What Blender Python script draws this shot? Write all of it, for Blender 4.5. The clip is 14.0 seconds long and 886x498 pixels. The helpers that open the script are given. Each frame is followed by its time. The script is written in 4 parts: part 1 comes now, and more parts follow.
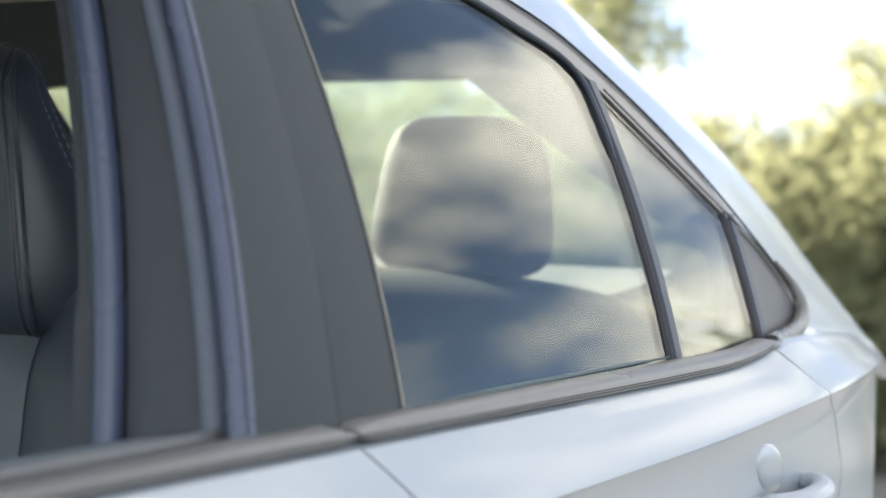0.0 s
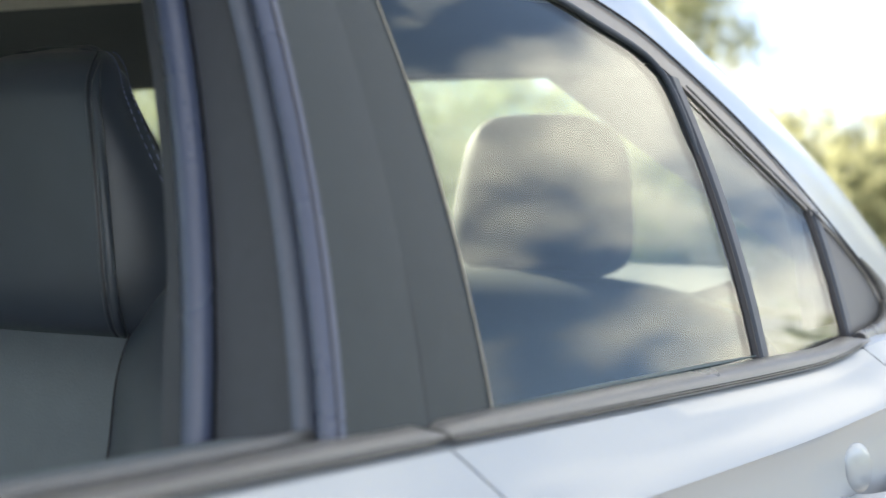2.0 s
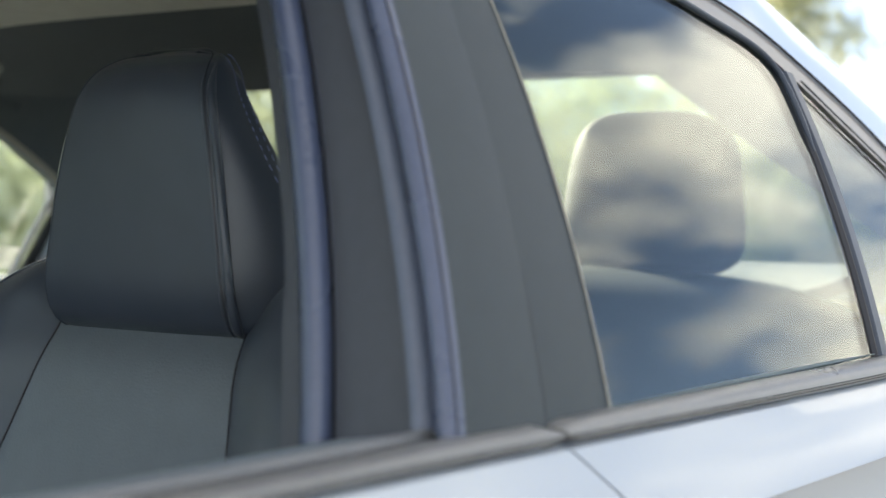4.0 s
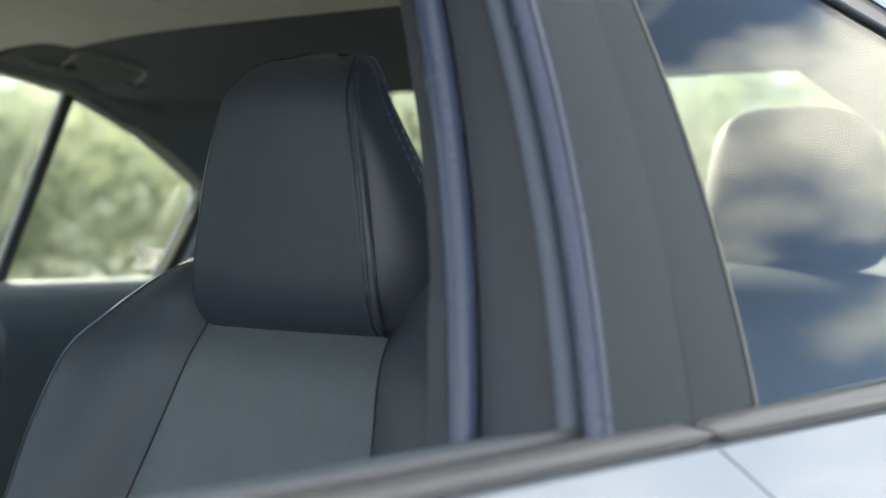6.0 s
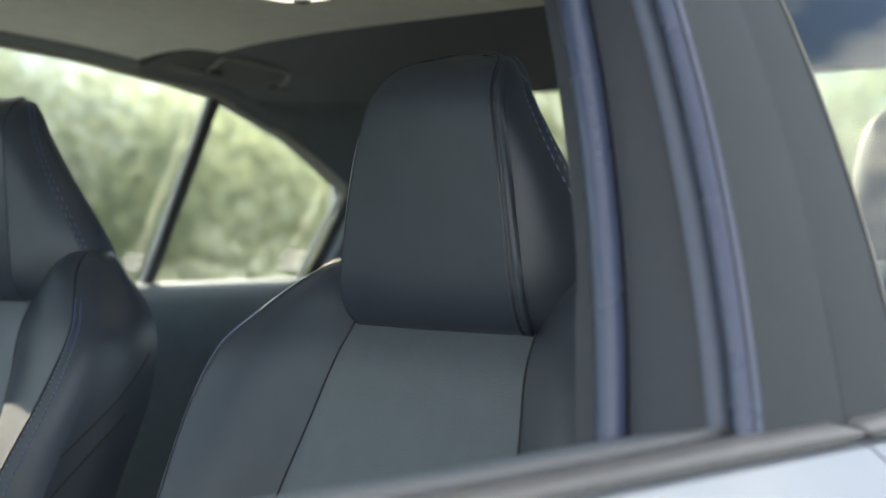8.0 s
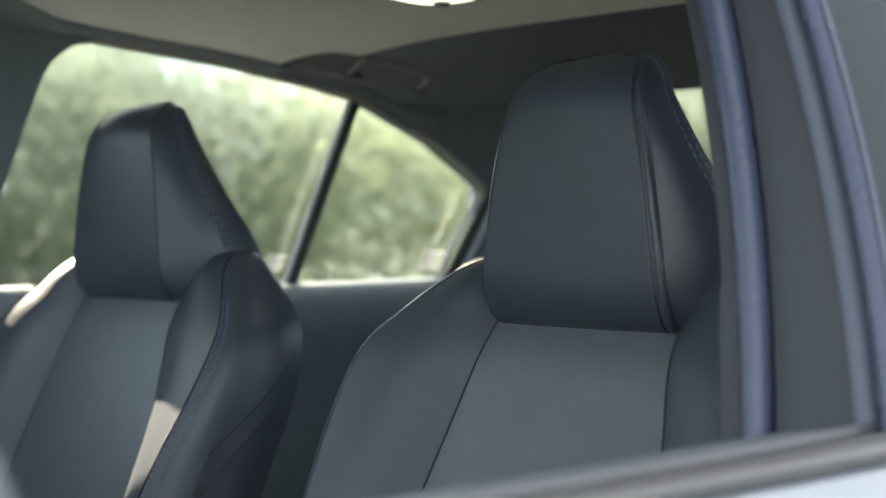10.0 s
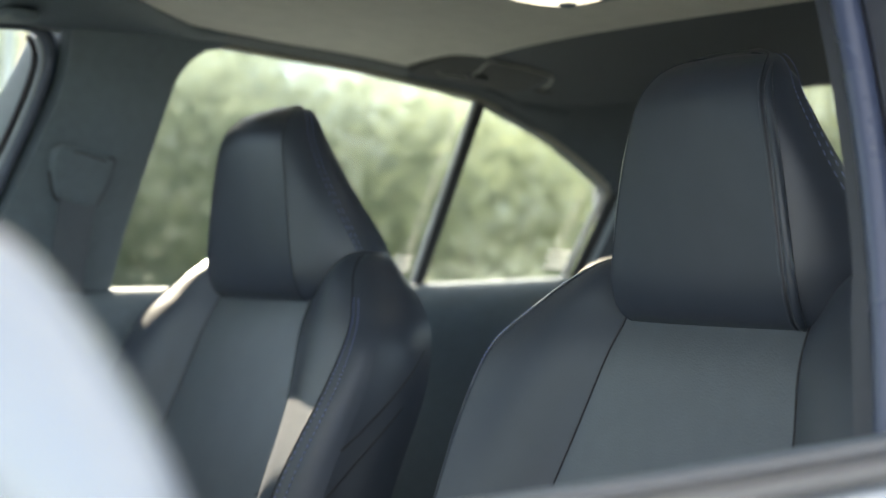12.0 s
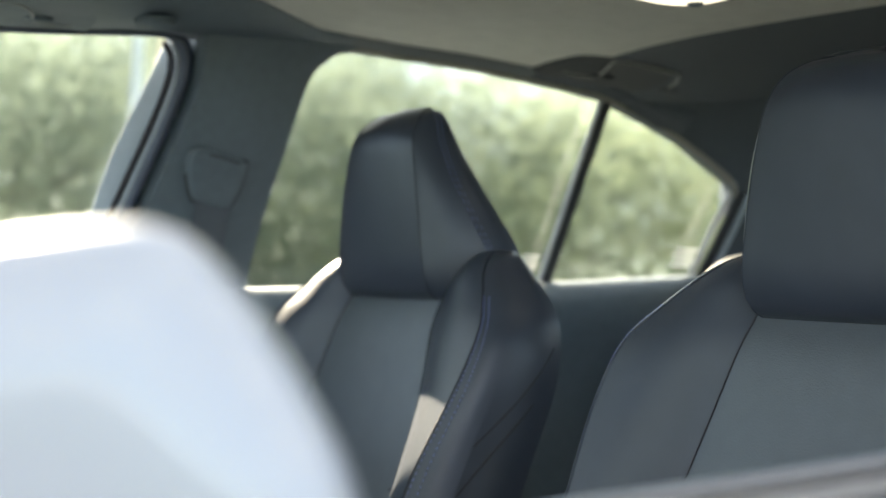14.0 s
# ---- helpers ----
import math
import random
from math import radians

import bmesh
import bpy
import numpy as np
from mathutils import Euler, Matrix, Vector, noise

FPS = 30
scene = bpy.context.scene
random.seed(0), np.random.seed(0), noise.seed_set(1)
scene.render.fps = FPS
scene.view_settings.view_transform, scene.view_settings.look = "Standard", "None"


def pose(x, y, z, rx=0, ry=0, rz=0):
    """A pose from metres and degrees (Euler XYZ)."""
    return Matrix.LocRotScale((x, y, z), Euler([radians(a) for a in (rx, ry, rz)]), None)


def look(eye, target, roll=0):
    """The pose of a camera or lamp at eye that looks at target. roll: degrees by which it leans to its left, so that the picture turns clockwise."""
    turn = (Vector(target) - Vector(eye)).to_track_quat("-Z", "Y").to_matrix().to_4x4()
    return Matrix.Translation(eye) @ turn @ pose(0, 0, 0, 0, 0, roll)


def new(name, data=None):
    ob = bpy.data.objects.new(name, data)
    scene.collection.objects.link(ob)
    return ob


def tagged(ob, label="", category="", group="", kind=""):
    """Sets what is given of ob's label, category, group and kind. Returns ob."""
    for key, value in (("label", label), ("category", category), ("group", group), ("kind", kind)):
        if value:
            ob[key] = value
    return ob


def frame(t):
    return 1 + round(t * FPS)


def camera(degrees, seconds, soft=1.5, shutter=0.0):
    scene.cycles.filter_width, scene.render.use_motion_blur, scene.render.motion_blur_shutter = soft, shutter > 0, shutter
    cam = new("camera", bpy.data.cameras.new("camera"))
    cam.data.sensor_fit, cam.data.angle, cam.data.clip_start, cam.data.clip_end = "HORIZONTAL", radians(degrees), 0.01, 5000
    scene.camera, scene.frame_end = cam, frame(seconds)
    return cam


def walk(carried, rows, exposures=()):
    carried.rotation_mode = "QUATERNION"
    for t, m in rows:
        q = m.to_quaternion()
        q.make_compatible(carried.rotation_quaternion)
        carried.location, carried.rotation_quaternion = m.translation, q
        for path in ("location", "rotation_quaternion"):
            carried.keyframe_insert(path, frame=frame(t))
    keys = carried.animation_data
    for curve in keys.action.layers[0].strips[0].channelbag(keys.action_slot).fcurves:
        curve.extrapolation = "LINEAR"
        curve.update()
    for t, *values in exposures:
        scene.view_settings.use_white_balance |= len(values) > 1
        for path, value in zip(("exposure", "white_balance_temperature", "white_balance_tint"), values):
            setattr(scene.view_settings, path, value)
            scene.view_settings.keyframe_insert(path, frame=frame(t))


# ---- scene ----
EXPOSURE = 2.19
cam = camera(29.24, 14.0, soft=1.5)
ROWS = [  # seconds, x, y, z, heading from the car's axis, pitch, lean
    (0, -0.8874, -1.3763, 0.9994, 30.439, 3.084, -4.135),
    (0.5, -0.8869, -1.3725, 0.9993, 30.926, 3.044, -4.082),
    (1, -0.8867, -1.3690, 0.9991, 31.468, 3.001, -4.029),
    (1.5, -0.8866, -1.3657, 0.9990, 32.071, 2.957, -3.976),
    (2, -0.8868, -1.3628, 0.9989, 32.809, 2.899, -3.922),
    (4.5, -0.8911, -1.3527, 0.9978, 37.307, 2.582, -3.656),
    (5, -0.8927, -1.3515, 0.9976, 38.419, 2.506, -3.603),
    (5.5, -0.8944, -1.3507, 0.9973, 39.547, 2.435, -3.550),
    (6, -0.8964, -1.3501, 0.9970, 40.741, 2.365, -3.497),
    (6.5, -0.8986, -1.3499, 0.9967, 41.844, 2.299, -3.444),
    (7, -0.9010, -1.3499, 0.9963, 43.018, 2.227, -3.390),
    (7.5, -0.9037, -1.3503, 0.9960, 44.181, 2.169, -3.337),
    (8, -0.9066, -1.3509, 0.9956, 45.357, 2.099, -3.284),
    (10.5, -0.9243, -1.3585, 0.9934, 50.900, 1.804, -3.018),
    (11, -0.9285, -1.3609, 0.9929, 51.893, 1.764, -2.965),
    (11.5, -0.9329, -1.3636, 0.9924, 52.989, 1.709, -2.912),
    (12, -0.9376, -1.3666, 0.9919, 53.958, 1.659, -2.859),
    (12.5, -0.9425, -1.3699, 0.9913, 55.154, 1.607, -2.805),
    (13, -0.9476, -1.3735, 0.9908, 56.250, 1.556, -2.752),
    (13.5, -0.9529, -1.3774, 0.9902, 57.203, 1.503, -2.699),
    (14, -0.9584, -1.3816, 0.9896, 58.054, 1.462, -2.646),
]
walk(cam, [(t, pose(x, y, z, 90 + p, 0, h - 90) @ pose(0, 0, 0, 0, 0, -r)) for t, x, y, z, h, p, r in ROWS],
     exposures=[(0, EXPOSURE + 0.32, 8200, 9), (5, EXPOSURE + 0.44, 8200, 9), (11, EXPOSURE + 0.59, 8200, 9), (14, EXPOSURE + 0.60, 8200, 9)])
cam.data.dof.use_dof, cam.data.dof.focus_distance, cam.data.dof.aperture_fstop = True, 1.45, 5.0

# ---------------------------------------------------------------- light
SUN_AZ, SUN_EL = 81.5, 24.5        # degrees: heading from the car's rear axis (+x) towards its far side (+y)
sun_dir = Vector((math.cos(radians(SUN_AZ)) * math.cos(radians(SUN_EL)), math.sin(radians(SUN_AZ)) * math.cos(radians(SUN_EL)), math.sin(radians(SUN_EL))))
world = bpy.data.worlds.new("sky")
scene.world = world
world.use_nodes = True
wn, wl = world.node_tree.nodes, world.node_tree.links
wn.clear()
w_out = wn.new("ShaderNodeOutputWorld")
w_bg = wn.new("ShaderNodeBackground")
w_sky = wn.new("ShaderNodeTexSky")
w_sky.sky_type, w_sky.sun_disc = "NISHITA", False
w_sky.sun_elevation, w_sky.sun_rotation = radians(SUN_EL), radians(90 - SUN_AZ)
w_sky.dust_density, w_sky.air_density = 0.3, 0.42
w_co = wn.new("ShaderNodeTexCoord")
w_map = wn.new("ShaderNodeMapping")
w_map.inputs["Scale"].default_value, w_map.inputs["Location"].default_value = (1.0, 1.0, 1.668), (-3.48, 6.25, 8.63)
w_noise = wn.new("ShaderNodeTexNoise")
w_noise.inputs["Scale"].default_value, w_noise.inputs["Detail"].default_value, w_noise.inputs["Roughness"].default_value = 4.873, 5.0, 0.55
w_ramp = wn.new("ShaderNodeValToRGB")
w_ramp.color_ramp.elements[0].position, w_ramp.color_ramp.elements[1].position = 0.447, 0.645
w_mix = wn.new("ShaderNodeMix")
w_mix.data_type = "RGBA"
w_mix.inputs["B"].default_value = (4.95, 5.25, 5.55, 1)
wl.new(w_co.outputs["Generated"], w_map.inputs["Vector"])
wl.new(w_map.outputs["Vector"], w_noise.inputs["Vector"])
wl.new(w_noise.outputs["Fac"], w_ramp.inputs["Fac"])
wl.new(w_ramp.outputs["Color"], w_mix.inputs["Factor"])
wl.new(w_sky.outputs["Color"], w_mix.inputs["A"])
wl.new(w_mix.outputs["Result"], w_bg.inputs["Color"])
w_bg.inputs["Strength"].default_value = 0.126
wl.new(w_bg.outputs["Background"], w_out.inputs["Surface"])
sun = new("sun", bpy.data.lights.new("sun", "SUN"))
sun.data.energy, sun.data.angle, sun.data.color = 5.0, radians(0.6), (1.0, 0.985, 0.92)
sun.matrix_world = look(sun_dir * 30, (0, 0, 0))


# ---------------------------------------------------------------- materials
def material(name, color, rough=0.5, metal=0.0, grain=0.0, scale=80.0, bump=0.0, bump_scale=400.0, coat=0.0, spec=0.5, tint=None, sheen=0.0):
    """A surface with colour drift at two scales and fine relief."""
    m = bpy.data.materials.new(name)
    m.use_nodes = True
    n, l = m.node_tree.nodes, m.node_tree.links
    b = n["Principled BSDF"]
    b.inputs["Base Color"].default_value = (*color, 1)
    b.inputs["Roughness"].default_value, b.inputs["Metallic"].default_value = rough, metal
    b.inputs["Coat Weight"].default_value, b.inputs["Coat Roughness"].default_value = coat, 0.03
    b.inputs["Specular IOR Level"].default_value = spec
    b.inputs["Sheen Weight"].default_value = sheen
    co = n.new("ShaderNodeTexCoord")
    if grain:
        a, c = n.new("ShaderNodeTexNoise"), n.new("ShaderNodeTexNoise")
        a.inputs["Scale"].default_value, c.inputs["Scale"].default_value = scale, scale * 0.06
        a.inputs["Detail"].default_value = c.inputs["Detail"].default_value = 4
        add = n.new("ShaderNodeMath")
        add.operation = "ADD"
        ramp = n.new("ShaderNodeMapRange")
        ramp.inputs["From Min"].default_value, ramp.inputs["From Max"].default_value = 0.6, 1.4
        mix = n.new("ShaderNodeMix")
        mix.data_type = "RGBA"
        dark = tint or tuple(v * (1 - grain) for v in color)
        mix.inputs["A"].default_value = (*dark, 1)
        mix.inputs["B"].default_value = (*(min(1, v * (1 + grain * 0.6)) for v in color), 1)
        for q in (a, c):
            l.new(co.outputs["Object"], q.inputs["Vector"])
        l.new(a.outputs["Fac"], add.inputs[0])
        l.new(c.outputs["Fac"], add.inputs[1])
        l.new(add.outputs["Value"], ramp.inputs["Value"])
        l.new(ramp.outputs["Result"], mix.inputs["Factor"])
        l.new(mix.outputs["Result"], b.inputs["Base Color"])
        rr = n.new("ShaderNodeMapRange")
        rr.inputs["To Min"].default_value, rr.inputs["To Max"].default_value = max(0.02, rough - 0.08), min(1, rough + 0.08)
        l.new(c.outputs["Fac"], rr.inputs["Value"])
        l.new(rr.outputs["Result"], b.inputs["Roughness"])
    if bump:
        v = n.new("ShaderNodeTexVoronoi")
        v.inputs["Scale"].default_value = bump_scale
        l.new(co.outputs["Object"], v.inputs["Vector"])
        bp = n.new("ShaderNodeBump")
        bp.inputs["Strength"].default_value, bp.inputs["Distance"].default_value = bump, 0.001
        l.new(v.outputs["Distance"], bp.inputs["Height"])
        l.new(bp.outputs["Normal"], b.inputs["Normal"])
    return m


PAINT = material("silver_blue_paint", (0.32, 0.352, 0.395), 0.42, 0.2, 0.03, 3, coat=0.5)
PILLAR = material("matt_black_trim", (0.022, 0.031, 0.037), 0.42, 0, 0.12, 60, bump=0.15, bump_scale=1800, spec=0.2)
MOULD = material("black_belt_moulding", (0.145, 0.143, 0.142), 0.3, 0, 0.12, 120, bump=0.1, bump_scale=1500)
RUBBER = material("satin_rubber_seal", (0.052, 0.067, 0.114), 0.27, 0, 0.1, 150)
RUBBER_DULL = material("dull_rubber_channel", (0.035, 0.037, 0.042), 0.6, 0, 0.2, 200)
SEAM = material("dark_seam", (0.018, 0.018, 0.024), 0.7)
LEATHER = material("dark_slate_leather", (0.040, 0.050, 0.068), 0.37, 0, 0.14, 30, bump=0.12, bump_scale=1500)
INSERT = material("grey_leather_insert", (0.080, 0.094, 0.109), 0.42, 0, 0.12, 40, bump=0.18, bump_scale=600)
THREAD = material("blue_thread", (0.12, 0.15, 0.30), 0.6)
TRIM = material("charcoal_plastic_trim", (0.112, 0.143, 0.168), 0.55, 0, 0.15, 70, bump=0.3, bump_scale=1200)
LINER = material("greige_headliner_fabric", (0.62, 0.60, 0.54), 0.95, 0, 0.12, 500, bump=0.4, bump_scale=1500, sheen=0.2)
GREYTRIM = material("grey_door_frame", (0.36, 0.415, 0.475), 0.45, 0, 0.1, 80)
# dark trim cloth that also carries the shade at the rear of the roof
CHARCOAL_SHADE = material("charcoal_shade_lining_cloth", (0.085, 0.10, 0.117), 0.9, 0, 0.15, 400, bump=0.4, bump_scale=1500)
STAMP = material("white_glass_print", (0.75, 0.75, 0.74), 0.6)
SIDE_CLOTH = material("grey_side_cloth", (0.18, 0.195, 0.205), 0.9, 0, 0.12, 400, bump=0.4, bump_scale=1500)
TEAL = material("green_glass_edge", (0.03, 0.06, 0.07), 0.45)
SASH = material("grey_sash_plastic", (0.046, 0.050, 0.062), 0.5, 0, 0.12, 90, bump=0.2, bump_scale=1500)
FRAME = material("brown_grey_window_frame", (0.21, 0.195, 0.19), 0.38, 0, 0.1, 150)
BAR = material("navy_black_bar", (0.032, 0.042, 0.062), 0.4, 0, 0.1, 150, spec=0.35)
REAR_LEATHER = material("dark_rear_leather", (0.042, 0.046, 0.046), 0.65, 0, 0.14, 30, spec=0.15)
RUN = material("grey_glass_run", (0.080, 0.097, 0.138), 0.4, 0, 0.1, 150)
COVER = material("grey_corner_plastic", (0.085, 0.088, 0.095), 0.5, 0, 0.1, 150)
PALE = material("pale_grey_sash_edge", (0.55, 0.56, 0.57), 0.4, 0, 0.08, 150)
LIP_HIGHLIGHT = material("seal_lip_highlight_grey", (0.27, 0.30, 0.34), 0.22, 0, 0.1, 150)
SHELF = material("grey_shelf_cloth", (0.10, 0.103, 0.105), 0.9, 0, 0.12, 400, bump=0.4, bump_scale=1500)
CARPET = material("black_carpet", (0.02, 0.02, 0.022), 0.95, 0, 0.3, 300)
LENS_MAT = material("frosted_lamp_lens", (0.8, 0.8, 0.78), 0.3)
LENS_MAT.node_tree.nodes["Principled BSDF"].inputs["Emission Color"].default_value = (1.0, 0.97, 0.9, 1)
LENS_MAT.node_tree.nodes["Principled BSDF"].inputs["Emission Strength"].default_value = 0.22
CHROME = material("chrome", (0.8, 0.8, 0.82), 0.12, 1.0)
ASPHALT = material("worn_grey_asphalt", (0.14, 0.14, 0.14), 0.9, 0, 0.35, 40, bump=0.6, bump_scale=60)
GRASS = material("meadow_grass", (0.10, 0.13, 0.04), 0.95, 0, 0.5, 3.0)
BARK = material("bark", (0.12, 0.10, 0.08), 0.95, 0, 0.4, 12, bump=0.8, bump_scale=30)
POST = material("pale_post_paint", (0.62, 0.63, 0.64), 0.4, 0, 0.08, 20)
HANDLE_HIGHLIGHT = material("handle_highlight_grey", (0.20, 0.205, 0.21), 0.35, 0, 0.1, 150)
EDGE = material("brown_grey_edge_trim", (0.27, 0.255, 0.23), 0.7, 0, 0.12, 150)
# dark tone for the guide grooves and the shade on the rear handle pad
PAD_SHADE_GROOVE = material("dark_pad_shade_and_groove", (0.055, 0.06, 0.065), 0.8, 0, 0.12, 200, bump=0.3, bump_scale=1500)
SLOT = material("grey_slot_lip", (0.12, 0.123, 0.13), 0.45, 0, 0.12, 150)
BELT = material("dark_belt_webbing", (0.10, 0.115, 0.135), 0.8, 0, 0.15, 300, bump=0.4, bump_scale=900)


def glass(name, tint, ior):
    m = bpy.data.materials.new(name)
    m.use_nodes = True
    n, l = m.node_tree.nodes, m.node_tree.links
    n.remove(n["Principled BSDF"])
    tr, gl, mx, lw = n.new("ShaderNodeBsdfTransparent"), n.new("ShaderNodeBsdfGlossy"), n.new("ShaderNodeMixShader"), n.new("ShaderNodeLayerWeight")
    pw, sc = n.new("ShaderNodeMath"), n.new("ShaderNodeMath")
    pw.operation, sc.operation = "POWER", "MULTIPLY_ADD"
    pw.inputs[1].default_value = 5.0
    f0 = ((ior - 1) / (ior + 1)) ** 2
    sc.inputs[1].default_value, sc.inputs[2].default_value = 1 - f0, f0
    lw.inputs["Blend"].default_value = 0.5
    l.new(lw.outputs["Facing"], pw.inputs[0])
    l.new(pw.outputs["Value"], sc.inputs[0])
    tr.inputs["Color"].default_value = (*tint, 1)
    gl.inputs["Roughness"].default_value = 0.0
    l.new(sc.outputs["Value"], mx.inputs["Fac"])
    l.new(tr.outputs["BSDF"], mx.inputs[1])
    l.new(gl.outputs["BSDF"], mx.inputs[2])
    l.new(mx.outputs["Shader"], n["Material Output"].inputs["Surface"])
    return m


GLASS = glass("green_tinted_glass", (0.86, 0.92, 0.90), 1.48)


def leaf_material(name, a, b):
    m = bpy.data.materials.new(name)
    m.use_nodes = True
    n, l = m.node_tree.nodes, m.node_tree.links
    p = n["Principled BSDF"]
    p.inputs["Roughness"].default_value, p.inputs["Specular IOR Level"].default_value = 0.7, 0.0
    geo, co, clump, share, mix = n.new("ShaderNodeNewGeometry"), n.new("ShaderNodeTexCoord"), n.new("ShaderNodeTexNoise"), n.new("ShaderNodeMath"), n.new("ShaderNodeMix")
    clump.inputs["Scale"].default_value, clump.inputs["Detail"].default_value = 1.1, 3.0
    spread = n.new("ShaderNodeMapRange")
    spread.inputs["From Min"].default_value, spread.inputs["From Max"].default_value = 0.34, 0.66
    share.operation = "MULTIPLY_ADD"
    share.inputs[1].default_value = 0.3
    l.new(co.outputs["Object"], clump.inputs["Vector"])
    l.new(clump.outputs["Fac"], spread.inputs["Value"])
    l.new(geo.outputs["Random Per Island"], share.inputs[0])
    half = n.new("ShaderNodeMath")
    half.operation = "MULTIPLY"
    half.inputs[1].default_value = 0.7
    l.new(spread.outputs["Result"], half.inputs[0])
    l.new(half.outputs["Value"], share.inputs[2])
    mix.data_type = "RGBA"
    mix.inputs["A"].default_value, mix.inputs["B"].default_value = (*a, 1), (*b, 1)
    l.new(share.outputs["Value"], mix.inputs["Factor"])
    l.new(mix.outputs["Result"], p.inputs["Base Color"])
    tl, add = n.new("ShaderNodeBsdfTranslucent"), n.new("ShaderNodeMixShader")
    add.inputs["Fac"].default_value = 0.7
    l.new(mix.outputs["Result"], tl.inputs["Color"])
    l.new(p.outputs["BSDF"], add.inputs[1])
    l.new(tl.outputs["BSDF"], add.inputs[2])
    l.new(add.outputs["Shader"], n["Material Output"].inputs["Surface"])
    return m


LEAF = leaf_material("leaves", (0.235, 0.275, 0.195), (0.415, 0.43, 0.305))
LEAF_WARM = leaf_material("yellow_green_leaves", (0.26, 0.275, 0.175), (0.335, 0.35, 0.225))
LEAF_COOL = leaf_material("cool_green_leaves", (0.24, 0.285, 0.26), (0.42, 0.46, 0.41))
LEAF_GOLD = leaf_material("yellowing_leaves", (0.25, 0.26, 0.155), (0.475, 0.455, 0.265))
# dark leaves of the unseen trees that hold back light
LEAF_SCREEN = leaf_material("deep_green_light_screen_leaves", (0.07, 0.09, 0.04), (0.12, 0.14, 0.07))
LEAF_PALE = leaf_material("pale_leaves", (0.24, 0.275, 0.235), (0.42, 0.445, 0.365))


# ---------------------------------------------------------------- mesh helpers
def mesh(name, verts, faces, mat, sharp=35.0):
    me = bpy.data.meshes.new(name)
    me.from_pydata([tuple(v) for v in verts], [], faces)
    me.validate()
    bm = bmesh.new()
    bm.from_mesh(me)
    bmesh.ops.recalc_face_normals(bm, faces=bm.faces)
    bm.to_mesh(me)
    bm.free()
    me.polygons.foreach_set("use_smooth", [True] * len(me.polygons))
    me.set_sharp_from_angle(angle=radians(sharp))
    me.materials.append(mat)
    return me


def part(name, geometry, mat, parent, label="", sharp=35.0):
    """One mesh object under a thing or a part; geometry: (verts, faces)."""
    ob = new(name, mesh(name, geometry[0], geometry[1], mat, sharp))
    ob.parent = parent
    if parent is not None:
        ob.matrix_parent_inverse = parent.matrix_world.inverted() if parent.type == "EMPTY" else Matrix()
    return tagged(ob, label) if label else ob


def thing(name, place, label, category, group="", kind=""):
    ob = new(name)
    ob.matrix_world = pose(*place)
    bpy.context.view_layer.update()
    return tagged(ob, label, category, group, kind)


def spline(pts, n):
    """n points on a smooth curve through pts (evenly in the key's number)."""
    p = np.array(pts, float)
    q = np.vstack([2 * p[0] - p[1], p, 2 * p[-1] - p[-2]])
    out = []
    for u in np.linspace(0, len(p) - 1, n):
        i = min(int(u), len(p) - 2)
        t = u - i
        a, b, c, d = q[i:i + 4]
        out.append(0.5 * (2 * b + (c - a) * t + (2 * a - 5 * b + 4 * c - d) * t * t + (3 * b - a - 3 * c + d) * t ** 3))
    return np.array(out)


def grid(rows, closed=False):
    """Faces over rows of points of equal length."""
    rows = [list(r) for r in rows]
    n = len(rows[0])
    verts = [p for r in rows for p in r]
    faces = []
    for i in range(len(rows) - 1):
        for j in range(n if closed else n - 1):
            k = (j + 1) % n
            faces.append((i * n + j, i * n + k, (i + 1) * n + k, (i + 1) * n + j))
    return verts, faces


def loft(rows):
    """A closed tube over rows of loops, capped at both ends."""
    v, f = grid(rows, True)
    n = len(rows[0])
    return v, f + [tuple(range(n))[::-1], tuple(range(len(v) - n, len(v)))]


def join(*gs):
    v, f = [], []
    for a, b in gs:
        k = len(v)
        v += list(a)
        f += [tuple(i + k for i in q) for q in b]
    return v, f


def slab(rows, normal_shift):
    """A sheet with thickness: rows of points and the same rows shifted."""
    rows = [[Vector(p) for p in r] for r in rows]
    s = Vector(normal_shift)
    loops = [r + [p + s for p in reversed(r)] for r in rows]
    return loft(loops)


def tube(path, radius, sides=8, flat=1.0):
    """A round bar along a path."""
    path = [Vector(p) for p in path]
    rows = []
    for i, p in enumerate(path):
        d = (path[min(i + 1, len(path) - 1)] - path[max(i - 1, 0)]).normalized()
        a = d.cross(Vector((0, 0, 1)))
        if a.length < 0.05:
            a = d.cross(Vector((0, 1, 0)))
        a.normalize()
        b = a.cross(d)
        r = radius[i] if isinstance(radius, (list, tuple)) else radius
        rows.append([p + a * math.cos(t) * r + b * math.sin(t) * r * flat for t in [2 * math.pi * k / sides for k in range(sides)]])
    return loft(rows)


def box(lo, hi, bevel=0.0, segments=2):
    bm = bmesh.new()
    bmesh.ops.create_cube(bm, size=1.0)
    for v in bm.verts:
        v.co = Vector([(lo[i] + hi[i]) / 2 + v.co[i] * (hi[i] - lo[i]) for i in range(3)])
    if bevel:
        bmesh.ops.bevel(bm, geom=bm.edges[:], offset=bevel, segments=segments, affect="EDGES", profile=0.5)
    bm.verts.ensure_lookup_table()
    out = [v.co.copy() for v in bm.verts], [tuple(v.index for v in f.verts) for f in bm.faces]
    bm.free()
    return out


